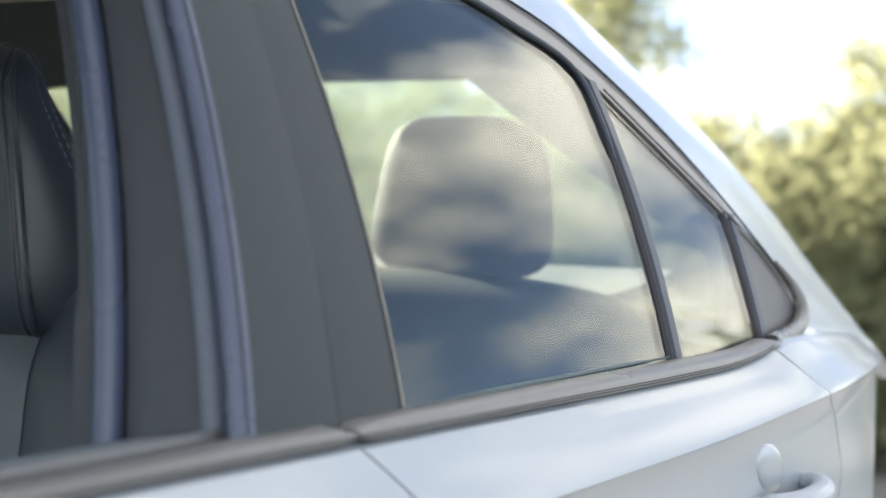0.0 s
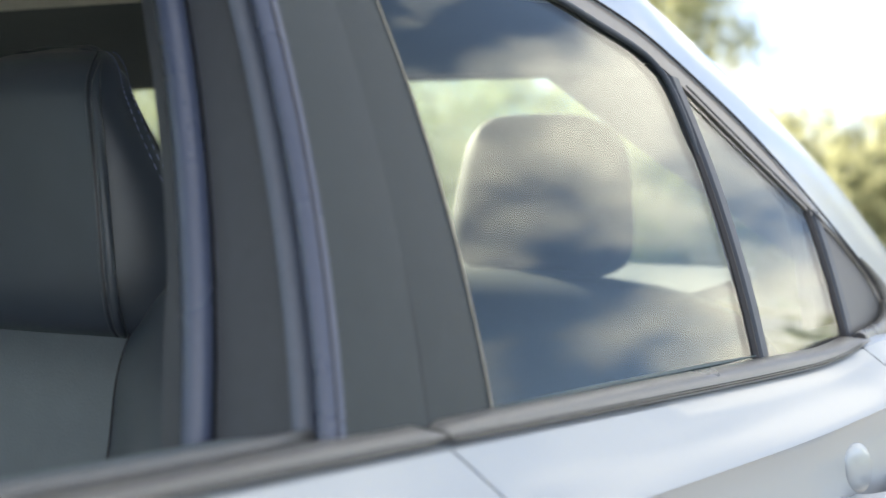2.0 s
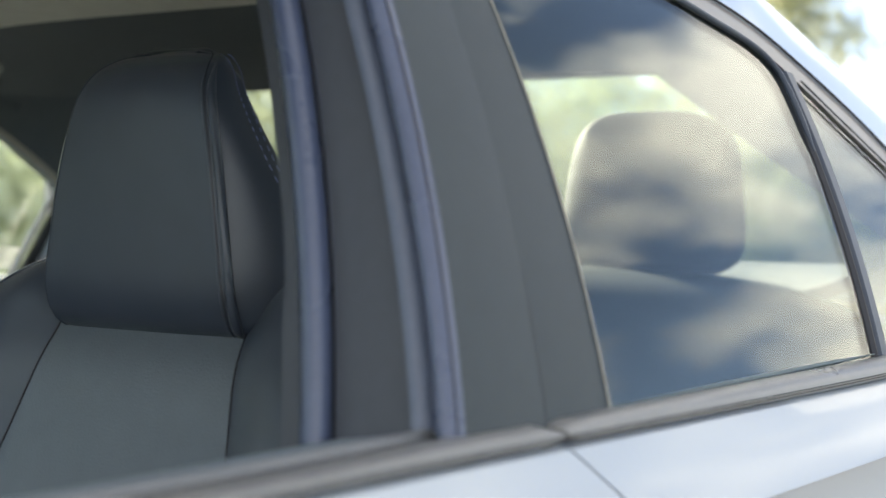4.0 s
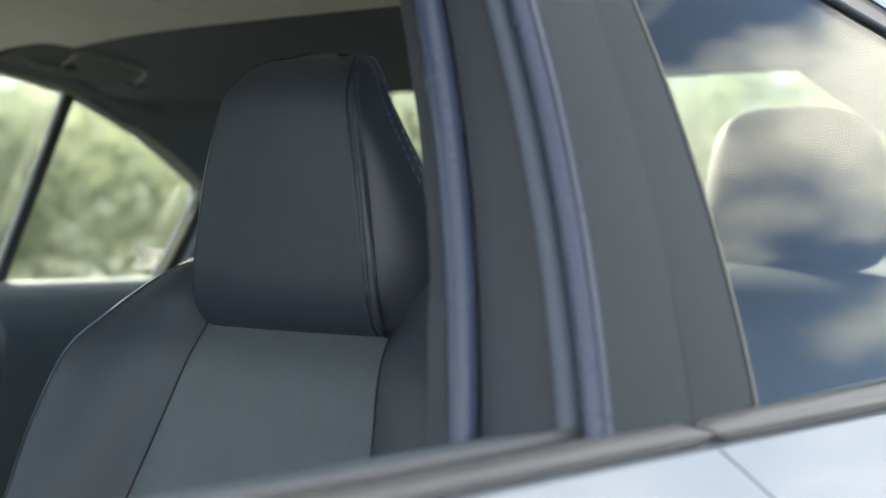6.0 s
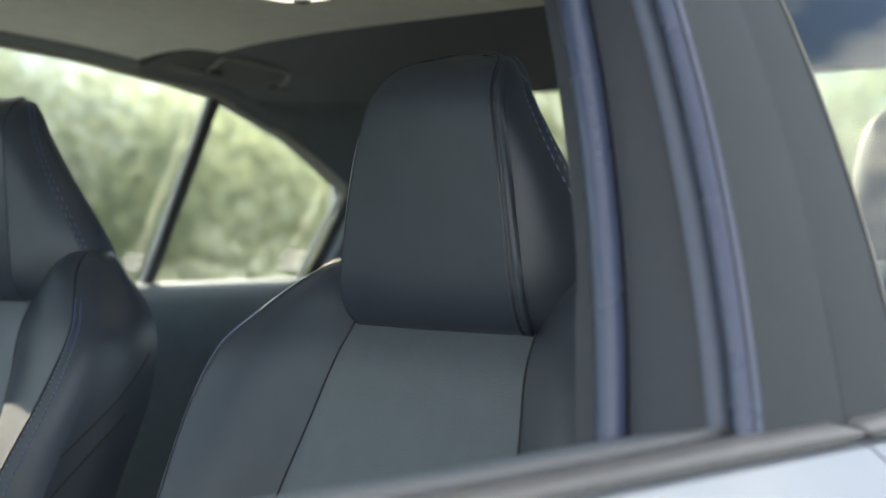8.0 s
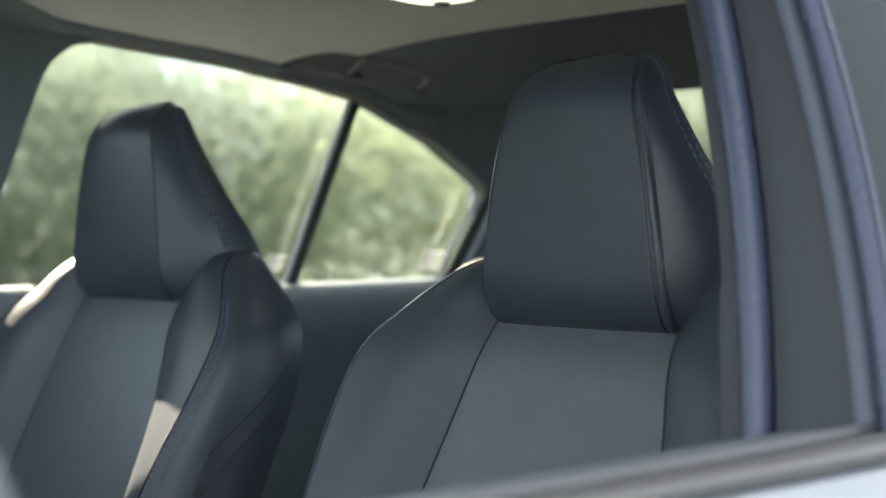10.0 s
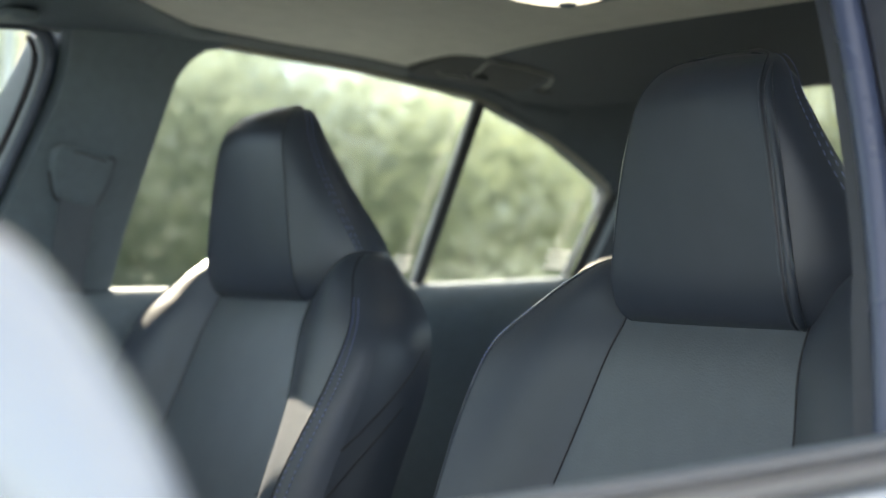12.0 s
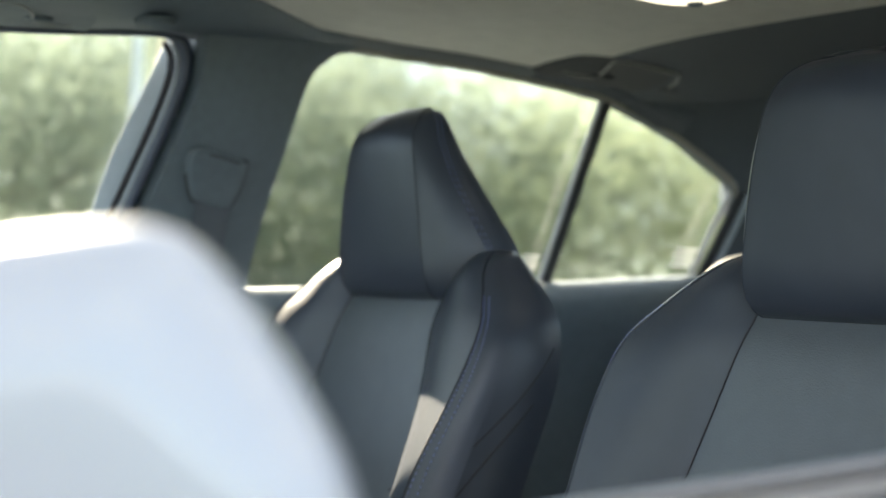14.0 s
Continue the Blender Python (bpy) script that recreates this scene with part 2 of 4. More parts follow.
def superblob(c, r, e=3.0, n=20, m=28, shape=None):
    """A rounded block: superellipsoid with exponent e."""
    rows = []
    pw = lambda v: math.copysign(abs(v) ** (2 / e), v)
    for i in range(1, n):
        a = -math.pi / 2 + math.pi * i / n
        row = []
        for j in range(m):
            b = 2 * math.pi * j / m
            q = Vector((pw(math.cos(a)) * pw(math.cos(b)), pw(math.cos(a)) * pw(math.sin(b)), pw(math.sin(a))))
            if shape:
                q = shape(q)
            row.append(Vector((c[0] + r[0] * q.x, c[1] + r[1] * q.y, c[2] + r[2] * q.z)))
        rows.append(row)
    return loft(rows)


def mirrored(geometry):
    return [(p[0], -p[1], p[2]) for p in geometry[0]], [tuple(reversed(f)) for f in geometry[1]]


# ---------------------------------------------------------------- the sedan: front towards -x, its open driver's window towards -y
def side_y(z):
    """The outer side of the cabin, near side, which leans in more and more with height."""
    d = z - 0.945
    return -0.79 + 0.25 * d + 0.49 * max(d, 0) ** 2


def lerp(keys, x):
    return float(np.interp(x, [k[0] for k in keys], [k[1] for k in keys]))


BELT_LOW = [(-1.3, 0.806), (-0.9, 0.845), (-0.5, 0.884), (-0.3, 0.905), (-0.134, 0.921), (0, 0.933), (0.2, 0.951), (0.39, 0.9685), (0.5, 0.979), (0.64, 0.994), (0.72, 1.0085), (0.776, 1.022), (0.9, 1.034), (1.6, 1.06)]
BELT_TOP = [(-1.3, 0.818), (-0.9, 0.857), (-0.5, 0.896), (-0.3, 0.915), (-0.114, 0.934), (0.006, 0.945), (0.086, 0.953), (0.229, 0.967), (0.43, 0.9865), (0.553, 0.9985), (0.686, 1.0125), (0.765, 1.0258), (0.86, 1.036)]
CREASE = [(-1.3, 0.735), (0.0, 0.872), (0.342, 0.909), (0.56, 0.9345), (0.779, 0.966), (0.9, 0.981), (1.0, 0.994), (1.2, 1.012), (1.6, 1.03)]
GLASS_TOP = [(-0.9, 1.18), (-0.75, 1.25), (-0.5, 1.298), (-0.2, 1.312), (0.0, 1.314), (0.2, 1.308), (0.376, 1.296), (0.461, 1.285), (0.543, 1.274), (0.6, 1.252), (0.68, 1.215), (0.808, 1.16), (0.882, 1.13), (0.95, 1.086), (0.967, 1.059)]
TRIM_TOP = [(-0.9, 1.21), (-0.75, 1.28), (-0.5, 1.322), (-0.2, 1.332), (0.0, 1.334), (0.2, 1.330), (0.376, 1.322), (0.457, 1.313), (0.55, 1.297), (0.644, 1.263), (0.741, 1.22), (0.842, 1.163), (0.952, 1.093), (0.975, 1.062)]

BELT_LOW, BELT_TOP, CREASE = ([tuple(q) for q in spline(k, 90)] for k in (BELT_LOW, BELT_TOP, CREASE))

sedan = thing("sedan", (0.3, 0, 0), "light silver-blue sedan with its front side window lowered, parked on asphalt", "car")


def plan_in(x):
    """How far the flank draws in towards the tail."""
    return 0.20 * max(0, (x - 0.75) / 0.85) ** 2


def flank(x):
    """The flank's section at x, from the belt down."""
    zb, zc, q = lerp(BELT_LOW, x), lerp(CREASE, x), plan_in(x)
    pts = [(-0.80, zb), (-0.808, zb - 0.004), (-0.816, zb * 0.66 + zc * 0.34), (-0.828, zb * 0.3 + zc * 0.7), (-0.838, zc + 0.006), (-0.841, zc), (-0.838, zc - 0.006),
           (-0.8375, zc - 0.03), (-0.840, zc - 0.09), (-0.845, 0.66), (-0.845, 0.5), (-0.83, 0.34), (-0.79, 0.24)]
    return [Vector((x, y + q, z)) for y, z in pts]


def flank_panel(x0_keys, x1_keys, n):
    """A door or wing skin between two seams given as (z, x) keys."""
    zs = lambda keys, z: lerp(keys, z)
    rows = []
    for s in np.linspace(0, 1, n):
        base = [flank(lerp([(0, zs(x0_keys, 0.94)), (1, zs(x1_keys, 0.94))], s))]
        row = []
        for k, p in enumerate(base[0]):
            xx = zs(x0_keys, p.z) * (1 - s) + zs(x1_keys, p.z) * s
            row.append(flank(xx)[k])
        rows.append(row)
    return slab(rows, (0, 0.02, 0))


FRONT_REAR = [(0.24, 0.10), (0.86, 0.07), (0.898, 0.037), (0.933, -0.006), (1.05, -0.03)]
REAR_WING = [(0.24, 0.59), (0.6, 0.77), (0.857, 0.925), (0.93, 0.898), (0.97, 0.855), (1.023, 0.765), (1.06, 0.70)]
gap = 0.003
front_seam = [(z, x - gap / 2) for z, x in FRONT_REAR]
rear_seam = [(z, x + gap / 2) for z, x in FRONT_REAR]
wing_seam_a = [(z, x - gap / 2) for z, x in REAR_WING]
wing_seam_b = [(z, x + gap / 2) for z, x in REAR_WING]
front_door = part("front_door", flank_panel([(0, -0.98), (2, -0.98)], front_seam, 24), PAINT, sedan, "silver-blue painted front door skin")
rear_door = part("rear_door", flank_panel(rear_seam, wing_seam_a, 24), PAINT, sedan, "silver-blue painted rear door skin")
part("rear_wing", flank_panel(wing_seam_b, [(0, 1.75), (2, 1.75)], 24), PAINT, sedan)
part("front_wing", flank_panel([(0, -1.9), (2, -1.9)], [(0, -0.985), (2, -0.985)], 10), PAINT, sedan)
part("far_flank", mirrored(flank_panel([(0, -1.9), (2, -1.9)], [(0, 1.75), (2, 1.75)], 24)), PAINT, sedan)
part("seam_backing", slab([[Vector((p.x, p.y + 0.03, p.z)) for p in flank(x)] for x in np.linspace(-1.2, 1.3, 20)], (0, 0.01, 0)), SEAM, sedan)


# belt mouldings: a rounded black bar along the top of the doors
def moulding(xs):
    rows = []
    for x in xs:
        zl, zt = lerp(BELT_LOW, x), lerp(BELT_TOP, x)
        q = 0.0
        k = min(1.0, (xs[-1] - x) / 0.006 + 0.35, (x - xs[0]) / 0.004 + 0.5)
        h, c = (zt - zl) * k, (zt + zl) / 2
        prof = [(-0.800, c - h * 0.55), (-0.8062, c - h * 0.50), (-0.8088, c - h * 0.36), (-0.8092, c - h * 0.15), (-0.8076, c + h * 0.10), (-0.8040, c + h * 0.33), (-0.7985, c + h * 0.48), (-0.792, c + h * 0.55), (-0.786, c + h * 0.55), (-0.781, c + h * 0.40), (-0.780, c - h * 0.5)]
        rows.append([Vector((x, y + q, z)) for y, z in prof])
    return loft(rows)


part("belt_moulding", moulding(np.linspace(-0.95, -0.0072, 60)), MOULD, front_door, "matt black belt moulding", 70)
part("belt_moulding", moulding(np.linspace(-0.0028, 0.769, 60)), MOULD, rear_door, "matt black belt moulding", 70)
# fine grooves low on the moulding
for a, b, owner in ((-0.95, -0.008, front_door), (-0.002, 0.74, rear_door)):
    for up, out in ((0.0030, 0.8089), (0.0052, 0.8094)):
        part("moulding_groove", tube([(x, -out, lerp(BELT_LOW, x) + up) for x in np.linspace(a, b, 40)], 0.00045, 6), SEAM, owner)
part("glass_base_lip", tube([(x, side_y(lerp(BELT_TOP, x)) - 0.001, lerp(BELT_TOP, x) + 0.0012) for x in np.linspace(0.08, 0.552, 30)], [0.0006 + 0.0016 * min(1, k / 9, (29 - k) / 6) for k in range(30)], 8), TEAL, rear_door)
# inner lip of the lowered window and the inner belt strip
part("window_slot_lip", tube([(x, -0.766, lerp(BELT_TOP, x) - 0.002) for x in np.linspace(-0.95, -0.09, 20)], 0.005, 8), SLOT, front_door)
part("inner_belt_strip", slab([[Vector((x, -0.752, lerp(BELT_TOP, x) - 0.008)), Vector((x, -0.74, lerp(BELT_TOP, x) - 0.003)), Vector((x, -0.70, lerp(BELT_TOP, x) - 0.009)), Vector((x, -0.685, lerp(BELT_TOP, x) - 0.03))] for x in np.linspace(-0.95, -0.07, 16)], (0, 0.004, -0.02)), TRIM, front_door)
part("door_card", slab([[Vector((x, -0.685, lerp(BELT_TOP, x) - 0.03)), Vector((x, -0.70, 0.7)), Vector((x, -0.72, 0.35))] for x in np.linspace(-0.95, 0.80, 20)], (0, -0.02, 0)), TRIM, sedan)


# upright pillar between the doors: bars that follow the side's curve
def upright(f0, f1, d0, d1, z0=0.90, z1=1.335, n=22, crown=0.0):
    """A bar between x edges f0(z), f1(z) and depths d0(z) .. d1(z) inwards of the side."""
    rows = []
    for z in np.linspace(z0, z1, n):
        y = side_y(z)
        a, b, p, q = f0(z), f1(z), d0(z), d1(z)
        m = (a + b) / 2
        rows.append([Vector((a, y + p, z)), Vector((m, y + p - crown, z)), Vector((b, y + p, z)), Vector((b, y + q, z)), Vector((m, y + q, z)), Vector((a, y + q, z))])
    return loft(rows)


def rise(a, b):
    return lambda z: a + (b - a) * (z - 0.94) / 0.27


edge_f, edge_g, edge_r = rise(-0.093, -0.063), rise(-0.002, 0.009), rise(0.079, 0.067)
con = lambda v: (lambda z: v)
part("pillar_cover", upright(edge_f, lambda z: edge_g(z) - 0.0003, con(0.0), con(0.012), 0.925, crown=0.0015), PILLAR, front_door, "matt black pillar cover of the front door")
part("pillar_cover", upright(lambda z: edge_g(z) + 0.0003, edge_r, con(0.0014), con(0.012), 0.935, crown=0.0012), PILLAR, rear_door, "matt black pillar cover of the rear door")
part("pillar_core", upright(lambda z: edge_f(z) + 0.01, lambda z: edge_r(z) - 0.006, con(0.006), con(0.10), 0.88), PILLAR, sedan)
part("glass_edge_seal", upright(edge_r, lambda z: edge_r(z) + 0.0012, con(0.000), con(0.010), 0.945), EDGE, rear_door)
part("cover_gap", tube([(edge_g(z) + 0.0002, side_y(z) + 0.0004, z) for z in np.linspace(0.936, 1.05, 12)], [0.0007] * 8 + [0.0006, 0.0005, 0.0004, 0.0003], 8), SEAM, rear_door)


def seal(dx, depth, radius, flat, mat, name, z0=0.905):
    path = [(edge_f(z) + dx, side_y(z) + depth(z), z) for z in np.linspace(z0, 1.335, 24)]
    return part(name, tube(path, radius, 12, flat), mat, front_door)


def lip_band(prof, mat, name, z0=0.905):
    """A rubber lip along the door frame; prof: (x from the frame's edge, depth) round its section."""
    rows = [[Vector((edge_f(z) + a, side_y(z) + d, z)) for a, d in prof] for z in np.linspace(z0, 1.335, 30)]
    return part(name, loft(rows), mat, front_door, "", 60)


lip_band([(0.0015, -0.0012), (-0.0015, -0.0012), (-0.0045, 0.0004), (-0.0075, 0.003), (-0.0095, 0.0065), (-0.0098, 0.010), (-0.007, 0.014), (0.004, 0.016)], RUBBER, "glass_run_outer_lip")
lip_band([(0.009, 0.0205), (0.005, 0.0215), (0.001, 0.0240), (-0.002, 0.0275), (-0.0038, 0.0315), (-0.003, 0.0345), (0.010, 0.036)], RUN, "glass_run_inner_lip")
seal(-0.0040, con(-0.0002), 0.0007, 1.0, SEAM, "glass_run_line")
part("glass_run_groove", upright(lambda z: edge_f(z) + 0.004, lambda z: edge_f(z) + 0.02, con(0.012), con(0.025), 0.905), SEAM, front_door)
in_a, in_b = rise(0.035, 0.033), rise(0.094, 0.070)
part("sash_face", upright(lambda z: edge_f(z) + 0.002, lambda z: edge_f(z) + 0.03, in_a, in_b, 0.90), SASH, front_door, "dark grey inner sash of the door frame")
seal(-0.003, lambda z: in_b(z) + 0.013, 0.0102, 1.0, RUBBER, "door_opening_seal", 0.89)
seal(0.0105, lambda z: in_b(z) + 0.007, 0.0030, 1.0, RUN, "seal_lip", 0.89)
seal(0.0065, lambda z: in_b(z) + 0.0095, 0.0036, 1.0, SEAM, "seal_groove", 0.89)
low = lambda z: 0.5 - 0.5 * math.cos(math.pi * min(1, max(0, (1.035 - z) / 0.05)))
part("near_pillar_trim", upright(lambda z: edge_f(z) + 0.012 - 0.005 * low(z), con(0.12), lambda z: in_b(z) + 0.028, lambda z: in_b(z) + 0.05, 0.3, 1.335, 60), SASH, sedan, "charcoal plastic pillar trim")


# upper frame of the side windows and the tail pillar
def top_frame(keys_in, keys_out, n, depth, shift=0.0):
    """The frame between two outlines given as (x, z) keys."""
    gi, go = spline(keys_in, 160), spline(keys_out, 160)
    rows = []
    for x in np.linspace(keys_in[0][0], keys_in[-1][0] - 0.002, n):
        za, zb = float(np.interp(x, gi[:, 0], gi[:, 1])), float(np.interp(x, go[:, 0], go[:, 1]))
        zb = max(zb, za + 0.006)
        zm = (za + zb) / 2
        rows.append([Vector((x, side_y(za) - shift, za)), Vector((x, side_y(zm) - shift - 0.002, zm)), Vector((x, side_y(zb) - shift, zb)),
                     Vector((x, side_y(zb) + depth, zb)), Vector((x, side_y(za) + depth, za))])
    return loft(rows)


def along(keys, x0):
    return [k for k in keys if k[0] >= x0]


part("window_frame", top_frame(along(GLASS_TOP, -0.9), along(TRIM_TOP, -0.9), 80, 0.004, 0.0005), FRAME, sedan, "brown-grey upper window frame")
part("frame_top_gap", tube([(x, side_y(z) - 0.003, z + 0.001) for x, z in spline(along(TRIM_TOP, -0.2), 60)], 0.0013, 8), SEAM, sedan)
glass_line = spline([k for k in GLASS_TOP if -0.2 <= k[0] < 0.47] + [(0.512, 1.2775), (0.540, 1.270), (0.557, 1.259), (0.5645, 1.245), (0.5655, 1.215), (0.5640, 1.18)], 90)
part("frame_rubber", tube([(x, side_y(z) + 0.0005, z + 0.002) for x, z in glass_line], [0.0030] * 84 + [0.0028, 0.0025, 0.0022, 0.0018, 0.0013, 0.0008], 10), BAR, sedan, "black rubber round the window glass")
part("quarter_rubber", tube([(x, side_y(z) - 0.003, z + 0.002) for x, z in spline(along(GLASS_TOP, 0.59), 60)], 0.0009, 8), RUBBER_DULL, sedan)

# tail pillar and roof rail: painted skin from the frame inwards
RAIL = [(-0.9, 1.235, 0.06), (-0.6, 1.335, 0.06), (-0.2, 1.372, 0.06), (0.2, 1.385, 0.058), (0.45, 1.383, 0.055), (0.69, 1.3955, 0.05), (0.883, 1.3305, 0.05), (1.014, 1.2845, 0.045), (1.151, 1.2175, 0.035), (1.286, 1.1265, 0.02), (1.417, 1.0595, 0.002), (1.473, 1.041, -0.005), (1.6, 1.0015, -0.02)]
OUTER = along(TRIM_TOP, -0.9)[:-1] + [(1.0, 1.04), (1.2, 1.035), (1.4, 1.03)]
rail, outer = spline(RAIL, 70), spline(OUTER, 70)
rail_rows = []
for a, b in zip(outer, rail):
    lo = Vector((a[0], side_y(a[1]) - 0.002 + plan_in(a[0]), a[1]))
    hi = Vector((b[0], side_y(b[1]) + b[2] + plan_in(b[0]) * 0.5, b[1]))
    row = []
    for s in np.linspace(0, 1, 7):
        p = lo.lerp(hi, s)
        p += Vector((0, -0.4, 0.9)).normalized() * 0.005 * math.sin(math.pi * s)
        row.append(p)
    rail_rows.append(row)
FAR_EDGE = [(-0.9, 1.216), (-0.6, 1.268), (-0.343, 1.284), (-0.203, 1.297), (0.118, 1.311), (0.342, 1.306), (0.493, 1.295), (0.574, 1.286), (0.725, 1.241), (0.855, 1.181)]
far_rail_rows = []
for r in rail_rows:
    lo = r[0]
    if lo.x < 0.86:
        z = lerp(FAR_EDGE, lo.x)
        lo = Vector((lo.x, -(0.75 - 0.33 * (z - 1.015)), z + 0.010))
    far_rail_rows.append([lo.lerp(r[-1], s) + Vector((0, -0.4, 0.9)).normalized() * 0.005 * math.sin(math.pi * s) for s in np.linspace(0, 1, 7)])
for flip, rr in ((False, rail_rows), (True, far_rail_rows)):
    g = slab(rr, (0, 0.012, -0.012))
    part("roof_rail", mirrored(g) if flip else g, PAINT, sedan, "silver-blue painted roof rail and tail pillar")
# quarter skin between the tail pillar and the wing
quarter = []
for x in np.linspace(0.9, 1.6, 20):
    zt = lerp([(0.9, 1.032), (0.985, 1.05), (1.1, 1.04), (1.6, 1.035)], x)
    zb = lerp(BELT_LOW, x) - 0.004
    quarter.append([Vector((x, -0.80 + plan_in(x), min(zb, zt - 0.002))), Vector((x, -0.785 + plan_in(x), (zt + zb) / 2 + 0.002)), Vector((x, side_y(zt) + plan_in(x) + 0.004, zt))])
roof_rows = []
for a in spline([(-0.54, 1.345), (-0.4, 1.358), (-0.2, 1.372), (0.2, 1.385), (0.45, 1.383), (0.69, 1.367), (0.93, 1.33)], 24):
    y0 = side_y(a[1]) + 0.06
    roof_rows.append([Vector((a[0], y0 * c, a[1] + 0.035 * (1 - c * c))) for c in np.linspace(1, -1, 17)])
part("roof", slab(roof_rows, (0, 0, -0.012)), PAINT, sedan, "silver-blue painted roof skin")
part("boot_lid", slab([[Vector((x, y, 1.05 - 0.05 * (x - 1.5) + 0.015 * (1 - (y / 0.6) ** 2))) for y in np.linspace(-0.56, 0.56, 11)] for x in np.linspace(1.5, 1.80, 6)], (0, 0, -0.02)), PAINT, sedan)


# side glass with its bars
def pane(x0, x1, n=26, off=0.002):
    rows = []
    for x in np.linspace(x0, x1, n):
        zt = float(np.interp(x, *zip(*GLASS_TOP))) + 0.004
        zb = lerp(BELT_TOP, min(x, 0.86)) - 0.004
        rows.append([Vector((x, side_y(z) + off, z)) for z in np.linspace(zb, max(zt, zb + 0.01), 14)])
    return slab(rows, (0, 0.004, 0))


def glazed(name, g, owner, label):
    ob = part(name, g, GLASS, owner, label)
    ob.visible_shadow = False
    return ob


glazed("window_glass", pane(0.074, 0.57), rear_door, "lightly tinted rear side glass reflecting clouds")
glazed("quarter_glass", pane(0.57, 0.84), rear_door, "lightly tinted fixed quarter glass")


def bar(x0, z0, x1, z1, w, out, mat, name, owner, n=14, depth=0.006):
    rows = []
    for s in np.linspace(0, 1, n):
        x, z = x0 + (x1 - x0) * s, z0 + (z1 - z0) * s
        y = side_y(z)
        rows.append([Vector((x - w / 2, y + 0.002, z)), Vector((x - w / 2 + 0.003, y - out, z)), Vector((x + w / 2 - 0.003, y - out, z)), Vector((x + w / 2, y + 0.002, z)), Vector((x + w / 2, y + depth, z)), Vector((x - w / 2, y + depth, z))])
    return part(name, loft(rows), mat, owner)


bar(0.5595, 0.985, 0.5681, 1.258, 0.008, 0.0015, SEAM, "divider_bar_edge", rear_door)
bar(0.573, 0.985, 0.5826, 1.260, 0.020, 0.003, BAR, "divider_bar", rear_door)
bar(0.8125, 1.01, 0.8215, 1.164, 0.008, 0.0015, SEAM, "rear_bar_edge", rear_door)
bar(0.825, 1.015, 0.838, 1.158, 0.020, 0.003, BAR, "rear_bar", rear_door)
cover = []
for s in np.linspace(0, 1, 12):
    x = 0.838 + (0.967 - 0.838) * s
    zt = float(np.interp(x, *zip(*GLASS_TOP)))
    zb = lerp([(0.838, 1.026), (0.9, 1.032), (0.94, 1.04), (0.967, 1.056)], x)
    cover.append([Vector((x, side_y(z) + 0.001, z)) for z in np.linspace(zb, zt, 6)])
part("corner_cover", slab(cover, (0, 0.012, 0)), COVER, rear_door, "grey plastic window corner cover")
part("moulding_joint", tube([(0.7685, -0.797, 1.0225), (0.7715, -0.795, 1.0228)], 0.0072, 12), SEAM, rear_door)
part("corner_moulding", tube(spline([(0.7725, -0.7935, 1.0222), (0.82, -0.786, 1.0265), (0.87, -0.778, 1.0325), (0.92, -0.771, 1.042), (0.952, -0.765, 1.054), (0.968, -0.758, 1.070), (0.964, -0.750, 1.088), (0.950, -0.744, 1.101), (0.930, -0.738, 1.114)], 36), [0.006, 0.0085] + [0.0092] * 16 + [0.009, 0.0088, 0.0085, 0.0082, 0.0078, 0.0074, 0.007, 0.0065, 0.006, 0.0055, 0.005, 0.0046, 0.0042, 0.0038, 0.0034, 0.003, 0.0025, 0.002], 12), MOULD, rear_door)
part("quarter_skin", slab(quarter, (0, 0.012, 0)), PAINT, sedan)

# pull handle with its cup
part("door_handle", tube(spline([(0.618, -0.836, 0.868), (0.645, -0.858, 0.869), (0.69, -0.868, 0.873), (0.733, -0.868, 0.879), (0.756, -0.858, 0.884), (0.762, -0.838, 0.886)], 26), [0.010] * 3 + [0.0135] * 20 + [0.012, 0.011, 0.010], 12, 0.9), PAINT, rear_door, "silver-blue pull handle")
part("handle_cup", superblob((0.665, -0.837, 0.902), (0.036, 0.0065, 0.024), 2.2, 12, 28, lambda q: Vector((q.x + 0.22 * q.z * -1, q.y, q.z))), PAINT, rear_door)

# door mirror
MIRROR = [(-0.2011, 0.9982), (-0.1858, 1.0010), (-0.1707, 1.0035), (-0.1564, 1.0038), (-0.1454, 0.9973), (-0.1343, 0.9858), (-0.1247, 0.9739), (-0.1136, 0.9573), (-0.1030, 0.9371), (-0.094, 0.905), (-0.088, 0.870),
          (-0.095, 0.835), (-0.13, 0.812), (-0.20, 0.805), (-0.27, 0.815), (-0.315, 0.85), (-0.325, 0.91), (-0.305, 0.965), (-0.26, 0.990)]
across, deep = Vector((0.848, -0.530, 0)), Vector((0.530, 0.848, 0))
mirror_line = [deep * -1.2195 + across * a + Vector((0, 0, z)) for a, z in spline(MIRROR + MIRROR[:1], 73)[:-1]]
mirror_mid = deep * -1.2195 + across * -0.20 + Vector((0, 0, 0.92))
mirror_rows = []
for a in np.linspace(0.004, math.pi - 0.004, 41):
    k, w = math.sin(a) ** 0.45, -math.copysign(abs(math.cos(a)) ** 0.45, math.cos(a))
    mirror_rows.append([mirror_mid.lerp(q, k) + deep * 0.035 * w for q in mirror_line])
door_mirror = part("door_mirror", loft(mirror_rows), PAINT, sedan, "silver-blue painted door mirror housing", 80)
part("mirror_foot", loft([[Vector((-0.80, y, z)), Vector((-0.72, y, z)), Vector((-0.72, y, z - 0.04)), Vector((-0.80, y, z - 0.04))] for y, z in ((-0.80, 0.885), (-0.90, 0.87))]), RUBBER_DULL, door_mirror)

